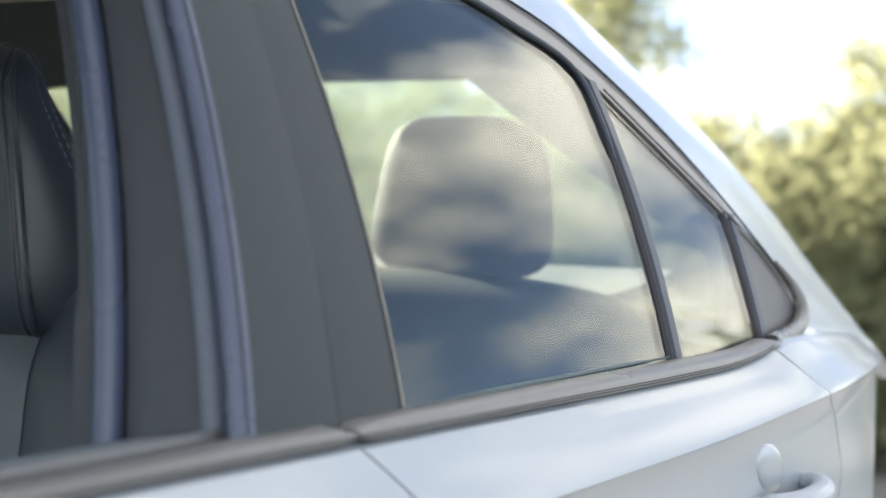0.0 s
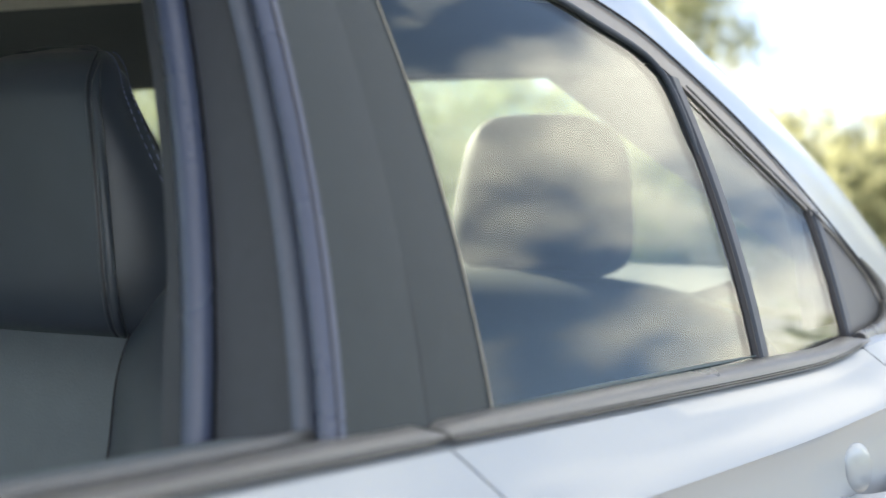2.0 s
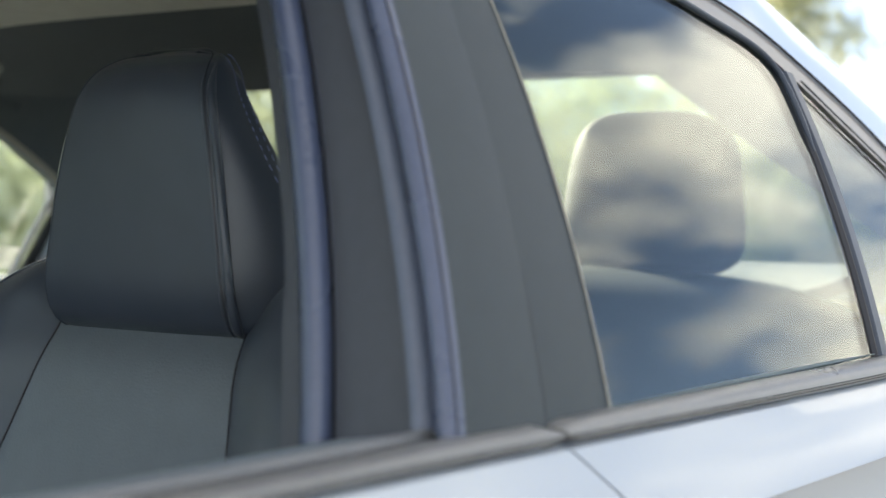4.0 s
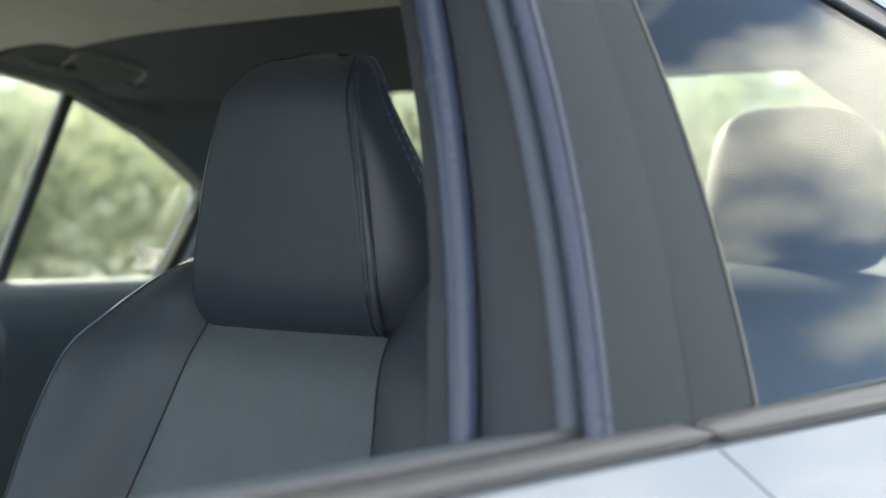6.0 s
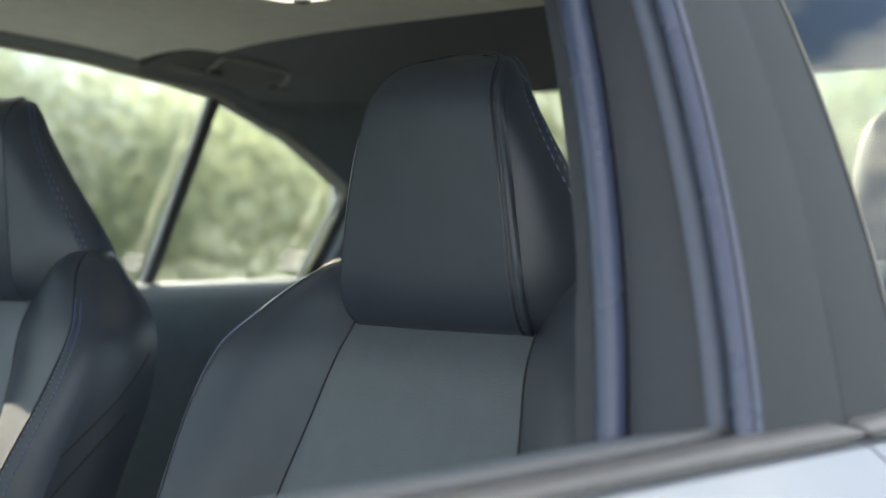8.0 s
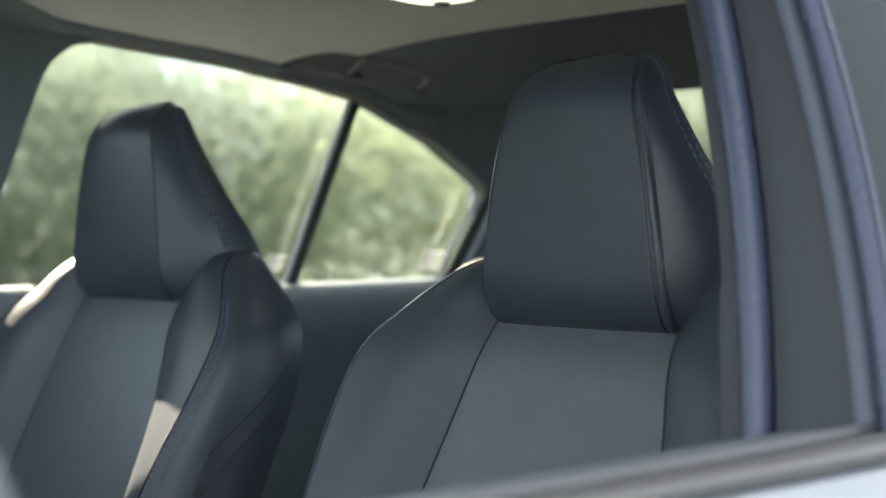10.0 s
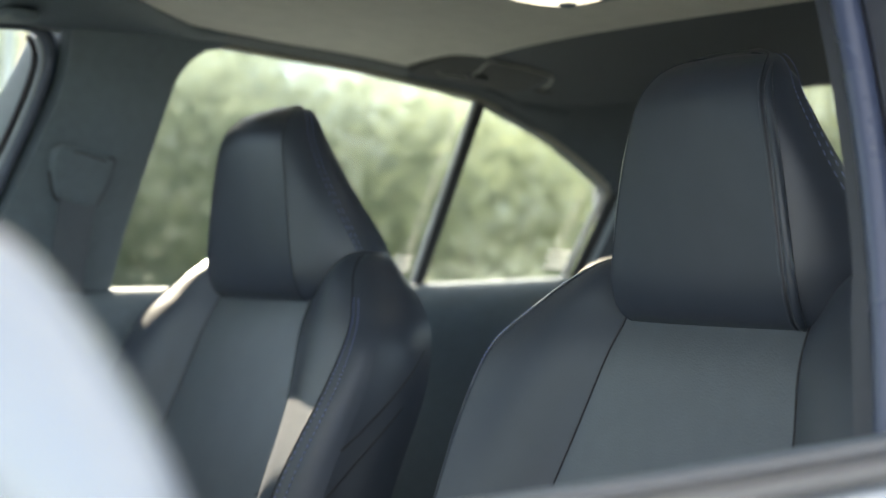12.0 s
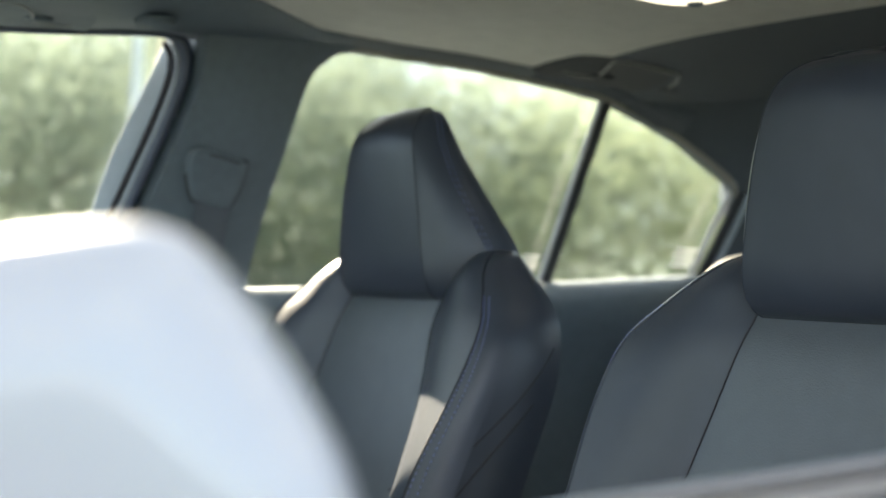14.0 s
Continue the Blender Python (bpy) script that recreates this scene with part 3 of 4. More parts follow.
# wheels, underbody, nose and tail, which close the car
def wheel(x, y):
    s = -1 if y < 0 else 1
    prof = [(0.20, 0.09), (0.29, 0.105), (0.315, 0.09), (0.32, 0.05), (0.32, -0.05), (0.315, -0.09), (0.29, -0.105), (0.20, -0.09)]
    w = part("wheel", loft([[Vector((x + r * math.cos(t), y + o, 0.32 + r * math.sin(t))) for r, o in prof] for t in np.linspace(0, 2 * math.pi, 37)]), RUBBER_DULL, sedan, "black tyre on alloy rim")
    spokes = [box((x - 0.02, y + s * 0.07 - 0.01, 0.34), (x + 0.02, y + s * 0.07 + 0.01, 0.53), 0.004)]
    gs = []
    for k in range(5):
        m = Matrix.Translation((x, 0, 0.32)) @ Matrix.Rotation(k * 2 * math.pi / 5, 4, "Y") @ Matrix.Translation((-x, 0, -0.32))
        gs.append(([m @ Vector(v) for v in spokes[0][0]], spokes[0][1]))
    gs.append(loft([[Vector((x + r * math.cos(t), y + o, 0.32 + r * math.sin(t))) for r, o in ((0.19, 0.09), (0.205, 0.09), (0.205, -0.09), (0.19, -0.09))] for t in np.linspace(0, 2 * math.pi, 37)]))
    part("rim", join(*gs), CHROME, w)


for wx, wy in ((-1.28, 0.74), (1.24, 0.60)):
    wheel(wx, -wy)
    wheel(wx, wy)
part("underbody", box((-1.9, -0.5, 0.18), (1.78, 0.5, 0.26), 0.03), CARPET, sedan)
part("bonnet", slab([[Vector((x, y, lerp([(-2.0, 0.70), (-1.6, 0.82), (-1.15, 0.90), (-1.0, 0.91)], x) + 0.03 * (1 - (y / 0.8) ** 2))) for y in np.linspace(-0.80, 0.80, 13)] for x in np.linspace(-1.95, -1.0, 12)], (0, 0, -0.015)), PAINT, sedan)
part("nose", slab([[Vector((-1.95 - 0.12 * (1 - (y / 0.8) ** 2), y, z)) for y in np.linspace(-0.83, 0.83, 11)] for z in (0.25, 0.5, 0.7)], (0.02, 0, 0)), PAINT, sedan)
part("tail", slab([[Vector((1.75 + 0.10 * (1 - (y / 0.56) ** 2), y, z)) for y in np.linspace(-0.565, 0.565, 11)] for z in (0.25, 0.6, 1.0)], (-0.02, 0, 0)), PAINT, sedan)
ws = part("windscreen", slab([[Vector((x, y, z + 0.02 * (1 - (y / 0.6) ** 2))) for y in np.linspace(-w, w, 13)] for x, z, w in ((-1.05, 0.915, 0.70), (-0.8, 1.10, 0.64), (-0.52, 1.30, 0.56))], (0, 0, 0.004)), GLASS, sedan, "clear raked windscreen")
ws.visible_shadow = False
part("dashboard", slab([[Vector((x, y, z)) for y in np.linspace(-0.70, 0.70, 9)] for x, z in ((-1.1, 0.87), (-0.95, 0.895), (-0.75, 0.87), (-0.66, 0.80), (-0.68, 0.6))], (-0.02, 0, -0.02)), TRIM, sedan)

# ---------------------------------------------------------------- cabin lining
def far_y(z):
    return 0.72 - 0.33 * (z - 1.015)


FAR_TOP = [(-0.9, 1.216), (-0.6, 1.268), (-0.343, 1.284), (-0.203, 1.297), (-0.14, 1.302), (0.118, 1.311), (0.202, 1.309), (0.342, 1.306), (0.493, 1.295), (0.574, 1.286), (0.725, 1.241), (0.855, 1.181), (0.871, 1.151)]
FAR_SILL = [(-0.9, 0.95), (0.0, 0.980), (0.3, 0.998), (0.548, 1.012), (0.83, 1.036), (1.0, 1.05)]
FAR_TOP = [tuple(q) for q in spline(FAR_TOP, 90)]
# headliner: shallow vault that dips to the rails
def liner_z(x, y):
    c = 1.338 - 0.05 * max(0, (-0.2 - x) / 0.6) ** 2
    e = lerp(FAR_TOP, x) + 0.012 if x < 0.60 else 1.285 + (0.60 - x) * 0.02
    s = min(1, abs(y) / 0.60)
    return c + (min(e, c) - c) * s ** 4


def liner(x0, x1, n):
    return slab([[Vector((x, y, liner_z(x, y))) for y in np.linspace(-1, 1, 33) * lerp([(0.55, 0.62), (0.75, 0.56), (0.955, 0.42)], x)] for x in np.linspace(x0, x1, n)], (0, 0, 0.012))


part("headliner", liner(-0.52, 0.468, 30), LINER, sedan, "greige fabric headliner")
# rear part of the same liner, its shade put into a darker cloth
part("rear_headliner", liner(0.470, 0.955, 14), CHARCOAL_SHADE, sedan, "rear roof lining in a darker cloth tone for shade")
# side header between liner and window
header_rows = []
for x in np.linspace(-0.9, 0.72, 50):
    zt = lerp(FAR_TOP, min(x, 0.871))
    a = Vector((x, far_y(zt), zt))
    yb = lerp([(-0.9, 0.43), (-0.22, 0.43), (-0.08, 0.465), (0.0, 0.53), (0.06, 0.575), (0.14, 0.60)], x)
    b = Vector((x, yb, liner_z(x, yb) + (0.006 if x > 0.1 else -0.002)))
    header_rows.append([a + Vector((0, 0.004, 0.002)), a, a.lerp(b, 0.35) + Vector((0, -0.008, -0.002)), a.lerp(b, 0.7) + Vector((0, -0.008, -0.002)), b])
for flip in (False, True):
    # the last stretch takes the dark cloth too, for the shaded rear
    for rows, mat, words in ((header_rows[:32], TRIM, "charcoal roof side trim above the front door"), (header_rows[31:41], SIDE_CLOTH, "grey roof side lining"), (header_rows[40:], CHARCOAL_SHADE, "roof side lining, darker tone for the shaded rear")):
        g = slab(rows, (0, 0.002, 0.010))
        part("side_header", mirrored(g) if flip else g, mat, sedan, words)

for flip in (False,):
    g = tube([(x, far_y(lerp(FAR_TOP, x)) - 0.001, lerp(FAR_TOP, x) + 0.001) for x in np.linspace(0.10, 0.871, 60)], 0.005, 8)
    part("window_edge_trim", mirrored(g) if flip else g, EDGE, sedan)
# far pillar trim
PIL_F = [(0.90, -0.192), (0.98, -0.165), (1.056, -0.140), (1.135, -0.116), (1.179, -0.103), (1.222, -0.092), (1.256, -0.088), (1.31, -0.092)]
PIL_R = [(0.90, 0.03), (0.979, 0.0415), (1.053, 0.047), (1.114, 0.0545), (1.16, 0.0613), (1.206, 0.0682), (1.232, 0.0722), (1.251, 0.075), (1.266, 0.080), (1.278, 0.086), (1.2926, 0.0996), (1.3024, 0.1145), (1.3075, 0.131), (1.312, 0.16), (1.33, 0.19)]
PIL_F, PIL_R = ([tuple(q) for q in spline(k, 60)] for k in (PIL_F, PIL_R))
pil = []
for z in np.linspace(0.9, 1.322, 60):
    a, b = lerp(PIL_F, z), lerp(PIL_R, z)
    pil.append([Vector((a + 0.006, far_y(z) + 0.012, z)), Vector((a + 0.012, far_y(z) - 0.004, z)), Vector(((a + b) / 2, far_y(z) - 0.016, z)), Vector((b - 0.012, far_y(z) - 0.006, z)), Vector((b, far_y(z), z)), Vector((b, far_y(z) + 0.03, z))])
far_pillar = part("far_pillar_trim", slab(pil, (0, 0.02, 0)), TRIM, sedan, "charcoal plastic pillar trim with belt guide")
part("far_pillar_core", slab([[Vector((x, far_y(z) + 0.04, z)) for x in (lerp(PIL_F, z) + 0.012, lerp(PIL_R, z) - 0.004)] for z in np.linspace(0.9, 1.33, 12)], (0, 0.03, 0)), PILLAR, sedan)
# frame and seal of the far front door: they run up the pillar and round into the roof edge
def far_path(keys, n, dy):
    return [Vector((x, far_y(z) + dy, z)) for x, z in spline(keys, n)]


FRAME_F = [(-0.235, 0.90), (-0.205, 0.98), (-0.178, 1.056), (-0.169, 1.105), (-0.156, 1.162), (-0.139, 1.215), (-0.122, 1.264), (-0.112, 1.302)]
FRAME_R = [(-0.196, 0.90), (-0.172, 0.98), (-0.151, 1.056), (-0.143, 1.09), (-0.131, 1.135), (-0.119, 1.179), (-0.106, 1.22), (-0.102, 1.256), (-0.106, 1.30)]
ff = [[a, a.lerp(c, 0.5) + Vector((0, -0.003, 0)), c, c + Vector((0.03, 0.012, 0)), a + Vector((0.01, 0.03, 0))] for a, c in zip(far_path(FRAME_F, 30, 0.05), far_path(FRAME_R, 30, 0.032))]
part("far_front_door_frame", loft(ff), GREYTRIM, sedan, "bluish grey far door window frame")
SEAL = [(-0.205, 0.90), (-0.176, 0.98), (-0.150, 1.057), (-0.139, 1.09), (-0.126, 1.135), (-0.113, 1.179), (-0.102, 1.222), (-0.097, 1.256), (-0.1, 1.280), (-0.111, 1.294), (-0.130, 1.2995), (-0.16, 1.2985), (-0.2, 1.295), (-0.27, 1.288), (-0.36, 1.281), (-0.6, 1.262)]
part("far_door_seal", tube(far_path(SEAL, 90, 0.012), [0.0075] * 54 + [0.0068, 0.006, 0.0052, 0.0046, 0.0042] + [0.0038] * 31, 12), RUN, sedan, "satin black door opening seal")
# seal lip coloured pale, so that the specular line is in its colour
part("far_door_seal_lip", tube([q + Vector((-0.0085, 0.0, -0.002)) for q in far_path(SEAL[:10], 60, 0.012)], 0.0032, 10), LIP_HIGHLIGHT, sedan, "door seal lip in a pale tone for its highlight")
part("far_frame_gap", tube([q + Vector((-0.0155, 0.008, -0.002)) for q in far_path(SEAL[:10], 60, 0.012)], 0.0040, 8), SEAM, sedan)
part("far_seal_groove", tube([q + Vector((0.008, 0.006, 0.004)) for q in far_path(SEAL[:11], 60, 0.012)], 0.006, 8), RUBBER, sedan)
# belt guide, a shield-shaped cover, and the belt below it
GUIDE = [(-0.069, 1.163), (-0.036, 1.158), (-0.004, 1.151), (0.004, 1.145), (0.001, 1.118), (-0.008, 1.094), (-0.015, 1.088), (-0.036, 1.088), (-0.060, 1.094), (-0.070, 1.106), (-0.080, 1.135), (-0.079, 1.155)]
guide_line = [Vector((q[0], far_y(q[1]) - 0.014, q[1])) for q in spline(GUIDE + GUIDE[:1], 49)[:-1]]
mid = sum(guide_line, Vector()) / len(guide_line)
guide = part("belt_guide", loft([[mid.lerp(q, s) + Vector((0, -h, 0)) for q in guide_line] for s, h in ((1.0, -0.01), (1.0, 0.004), (0.94, 0.010), (0.8, 0.012), (0.4, 0.010), (0.05, 0.009))]), TRIM, far_pillar, "charcoal belt guide")
part("guide_groove", tube([mid.lerp(q, 1.03) for q in guide_line[8:40]], 0.0022, 8), PAD_SHADE_GROOVE, guide)
part("guide_slot", tube([mid.lerp(q, 0.80) + Vector((0, -0.012, 0)) for q in guide_line[1:9]], 0.0012, 8), PAD_SHADE_GROOVE, guide)
part("seat_belt", slab([[Vector((x + 0.02 * s, far_y(1.10 - s * 0.5) - 0.022, 1.10 - s * 0.5)) for x in (-0.062, -0.012)] for s in np.linspace(0, 1, 8)], (0, 0.002, 0)), BELT, far_pillar, "dark woven seat belt")
# far window bars
def far_bar(x0, z0, x1, z1, w, dy, mat, name, depth=0.005):
    rows = []
    for s in np.linspace(0, 1, 10):
        x, z = x0 + (x1 - x0) * s, z0 + (z1 - z0) * s
        y = far_y(z) + dy
        rows.append([Vector((x - w / 2, y, z)), Vector((x + w / 2, y, z)), Vector((x + w / 2, y + depth, z)), Vector((x - w / 2, y + depth, z))])
    return part(name, loft(rows), mat, sedan)


far_bar(0.546, 1.0, 0.582, 1.285, 0.018, 0.012, RUBBER_DULL, "far_divider_bar")
far_bar(0.5335, 1.0, 0.5695, 1.285, 0.006, 0.011, PALE, "far_divider_edge")
far_bar(0.820, 1.03, 0.860, 1.172, 0.010, 0.004, PALE, "far_rear_bar_edge")
far_bar(0.835, 1.03, 0.875, 1.172, 0.019, -0.006, RUBBER_DULL, "far_rear_bar")
far_bar(0.851, 1.03, 0.889, 1.168, 0.011, -0.010, GREYTRIM, "far_rear_seal")
# far glass
fg = []
for x in np.linspace(0.0, 0.88, 24):
    zt = lerp(FAR_TOP, x) + 0.01
    fg.append([Vector((x, far_y(z) + 0.03, z)) for z in np.linspace(lerp(FAR_SILL, x) - 0.01, zt, 8)])
ob = part("far_rear_glass", slab(fg, (0, 0.004, 0)), GLASS, sedan, "lightly tinted far side glass")
ob.visible_shadow = False
fg = []
for x in np.linspace(-0.9, -0.12, 20):
    zt = lerp(FAR_TOP, x) + 0.01
    fg.append([Vector((x, far_y(z) + 0.062, z)) for z in np.linspace(lerp(FAR_SILL, x) - 0.02, zt, 8)])
ob = part("far_front_glass", slab(fg, (0, 0.004, 0)), GLASS, sedan, "lightly tinted far front glass")
ob.visible_shadow = False
# printed marks low on the far glass
for x0, z0, w, h in ((0.503, 1.03, 0.034, 0.026), (0.793, 1.048, 0.05, 0.034)):
    rows = [slab([[Vector((x0 + w * a, far_y(z) + 0.0285, z)) for a in np.linspace(0.1 * (k % 2), 1 - 0.12 * ((k + 1) % 2), 4)] for z in (z0 + h * k / 4, z0 + h * k / 4 + h * 0.14)], (0, 0.001, 0)) for k in range(4)]
    part("glass_print", join(*rows), STAMP, sedan)
# far door card with padded sill
card = []
for x in np.linspace(-0.95, 1.0, 40):
    zs = lerp(FAR_SILL, x)
    card.append([Vector((x, far_y(zs) + 0.04, zs - 0.012)), Vector((x, far_y(zs) + 0.006, zs)), Vector((x, far_y(zs) - 0.014, zs - 0.002)), Vector((x, far_y(zs) - 0.032, zs - 0.010)), Vector((x, far_y(zs) - 0.046, zs - 0.024)), Vector((x, far_y(zs) - 0.052, zs - 0.042)), Vector((x, far_y(zs) - 0.048, zs - 0.075)), Vector((x, 0.69, zs - 0.12)), Vector((x, 0.70, 0.8)), Vector((x, 0.72, 0.6)), Vector((x, 0.70, 0.35))])
part("far_door_card", slab(card, (0, 0.02, 0)), TRIM, sedan, "charcoal soft-touch door card with padded sill")
# tail pillar trim inside, both sides
NEAR_EDGE = [(0.955, 0.305), (0.973, 0.313), (1.042, 0.344), (1.12, 0.380), (1.2, 0.424), (1.505, 0.57)]
FAR_SCREEN = [(0.955, 0.41), (1.505, 0.57)]
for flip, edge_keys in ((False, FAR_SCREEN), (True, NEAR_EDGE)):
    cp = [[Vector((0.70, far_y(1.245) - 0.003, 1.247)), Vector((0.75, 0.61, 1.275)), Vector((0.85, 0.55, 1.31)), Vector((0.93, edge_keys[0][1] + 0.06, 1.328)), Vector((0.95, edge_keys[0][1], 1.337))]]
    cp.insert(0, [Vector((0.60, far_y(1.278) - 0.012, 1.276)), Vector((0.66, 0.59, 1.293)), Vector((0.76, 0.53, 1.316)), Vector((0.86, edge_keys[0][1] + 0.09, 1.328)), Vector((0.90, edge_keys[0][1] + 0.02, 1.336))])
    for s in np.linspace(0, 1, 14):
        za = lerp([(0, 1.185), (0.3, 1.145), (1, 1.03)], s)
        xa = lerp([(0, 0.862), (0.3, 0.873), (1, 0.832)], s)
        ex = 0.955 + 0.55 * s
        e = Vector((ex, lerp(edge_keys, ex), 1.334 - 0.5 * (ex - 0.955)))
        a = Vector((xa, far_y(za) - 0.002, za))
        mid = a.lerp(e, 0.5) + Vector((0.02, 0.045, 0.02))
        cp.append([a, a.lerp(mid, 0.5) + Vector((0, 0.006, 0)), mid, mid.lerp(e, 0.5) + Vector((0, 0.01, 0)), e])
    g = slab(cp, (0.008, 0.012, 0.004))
    part("tail_pillar_trim", mirrored(g) if flip else g, CHARCOAL_SHADE, sedan, "charcoal tail pillar trim")
# rear screen
bl = [[Vector((x, y, 1.338 - 0.50 * (x - 0.95) + 0.02 * (1 - (y / 0.6) ** 2))) for y in np.linspace(-w, w, 12)] for x, w in ((0.945, 0.52), (1.2, 0.58), (1.5, 0.62))]
ob = part("rear_screen", slab(bl, (0, 0, 0.004)), GLASS, sedan, "sloping rear screen")
ob.visible_shadow = False
part("rear_header", tube([(0.957, y, 1.3375) for y in np.linspace(-0.5, 0.5, 12)], 0.008, 8), CHARCOAL_SHADE, sedan)
# shelf tilted up and round-ended to give the outline of a sun patch
part("parcel_shelf", slab([[Vector((x, y, 1.055 + 0.20 * (x - 1.05))) for y in np.linspace(-1, 1, 15) * (0.44 - 0.6 * (x - 1.22) ** 2)] for x in np.linspace(1.05, 1.40, 7)], (0, 0, -0.02)), SHELF, sedan, "grey cloth parcel shelf in the sun")
part("cabin_floor", slab([[Vector((x, y, 0.25)) for y in np.linspace(-0.72, 0.72, 6)] for x in np.linspace(-1.2, 1.2, 6)], (0, 0, -0.02)), CARPET, sedan)
part("bulkhead", slab([[Vector((-1.15, y, z)) for y in np.linspace(-0.75, 0.75, 6)] for z in np.linspace(0.25, 0.88, 6)], (-0.02, 0, 0)), TRIM, sedan)

# roof lamp
lamp = part("roof_lamp", superblob((0.215, 0.030, 1.332), (0.078, 0.082, 0.010), 3.2, 10, 32), TRIM, sedan, "roof lamp with frosted lens")
part("lamp_lens", superblob((0.206, 0.030, 1.3205), (0.050, 0.050, 0.006), 2.8, 10, 32), LENS_MAT, lamp)
part("lamp_switch", superblob((0.232, 0.035, 1.315), (0.008, 0.010, 0.004), 2.5, 8, 12), TRIM, lamp)


def grab_handle(x0, x1, yb, zb, yt, zt, drop, pad_mat):
    """A folding handle on its pad; the pad's lower edge at yb, zb and its upper edge at yt, zt."""
    def on(u, v, up=0.0):
        q = Vector((x0 + (x1 - x0) * u, yb + (yt - yb) * v, zb + (zt - zb) * v - drop * u))
        return q + Vector((0, -0.35, -0.93)) * up
    pad = []
    for u in np.linspace(0, 1, 24):
        top = 0.25 + 0.95 * min(1, (min(u, 1 - u) / 0.16)) ** 0.6
        pad.append([on(u, v * top - 0.08, 0.001 + 0.003 * min(1, 7 * min(u, 1 - u, v, 1 - v))) for v in np.linspace(0, 1, 9)])
    base = part("grab_handle", slab(pad, (0, 0.01, 0.012)), pad_mat, sedan, "charcoal folding grab handle on its pad")
    # thin pale tube standing in for the highlight on the dark handle's edge
    grip_highlight = [(0.10, 0.14, 0.002), (0.155, 0.135, 0.004), (0.23, 0.155, 0.005), (0.295, 0.19, 0.006), (0.285, 0.37, 0.007), (0.245, 0.62, 0.008), (0.25, 0.71, 0.008), (0.31, 0.73, 0.008), (0.46, 0.72, 0.008), (0.58, 0.70, 0.008), (0.68, 0.66, 0.008), (0.75, 0.45, 0.007), (0.79, 0.14, 0.005), (0.86, 0.09, 0.004), (0.93, 0.07, 0.002)]
    part("grip_highlight", tube(spline([on(*g) for g in grip_highlight], 60), 0.0019, 10), HANDLE_HIGHLIGHT, base)
    for u in (0.34, 0.80):
        part("hinge_cover", superblob(on(u, 0.20, 0.004), (0.018, 0.010, 0.004), 3.0, 8, 14), pad_mat, base)


# rear pad coloured darker than the front pad, as shade under the roof
grab_handle(0.412, 0.677, 0.58, 1.309, 0.455, 1.340, 0.012, PAD_SHADE_GROOVE)
grab_handle(-0.60, -0.24, 0.610, 1.284, 0.50, 1.309, -0.008, TRIM)
part("handle_cap", superblob((-0.178, 0.555, 1.301), (0.022, 0.030, 0.008), 3.0, 10, 20), TRIM, sedan)


# ---------------------------------------------------------------- seats
Z_KEYS = [0.45, 0.60, 0.70, 0.80, 0.89, 0.95, 0.985, 1.012, 1.032, 1.040]
BACK = {  # half offset from the seat's middle and x, row by row of Z_KEYS
    "insert": [(0.150, -0.11), (0.150, -0.055), (0.146, -0.022), (0.139, 0.008), (0.123, 0.036), (0.110, 0.053), (0.105, 0.070), (0.112, 0.081), (0.130, 0.095), (0.138, 0.112)],
    "ridge": [(0.221, -0.170), (0.227, -0.107), (0.230, -0.074), (0.233, -0.039), (0.246, 0.000), (0.242, 0.029), (0.214, 0.051), (0.186, 0.069), (0.164, 0.091), (0.148, 0.116)],
    "outer": [(0.245, -0.13), (0.258, -0.065), (0.262, -0.032), (0.264, 0.002), (0.270, 0.036), (0.264, 0.054), (0.236, 0.072), (0.206, 0.089), (0.176, 0.106), (0.150, 0.122)],
    "rear": [(0.235, -0.03), (0.245, 0.035), (0.248, 0.065), (0.252, 0.095), (0.260, 0.120), (0.252, 0.130), (0.226, 0.134), (0.193, 0.134), (0.165, 0.134), (0.14, 0.135)],
}
H_KEYS = [0.976, 0.988, 1.012, 1.05, 1.115, 1.163, 1.186, 1.199, 1.2045]
HEAD = {
    "front": [(0.092, 0.076), (0.098, 0.056), (0.099, 0.045), (0.094, 0.041), (0.083, 0.038), (0.071, 0.039), (0.063, 0.049), (0.053, 0.064), (0.038, 0.078)],
    "wing": [(0.128, 0.122), (0.143, 0.118), (0.147, 0.112), (0.141, 0.094), (0.112, 0.071), (0.085, 0.067), (0.072, 0.071), (0.057, 0.077), (0.040, 0.084)],
    "rear": [(0.138, 0.145), (0.147, 0.148), (0.145, 0.143), (0.135, 0.132), (0.107, 0.111), (0.078, 0.097), (0.066, 0.091), (0.051, 0.088), (0.034, 0.087)],
}


def key_curve(zk, keys, n):
    """Smooth (offset, x, z) triples along a key line."""
    return spline([(o, x, z) for (o, x), z in zip(keys, zk)], n)


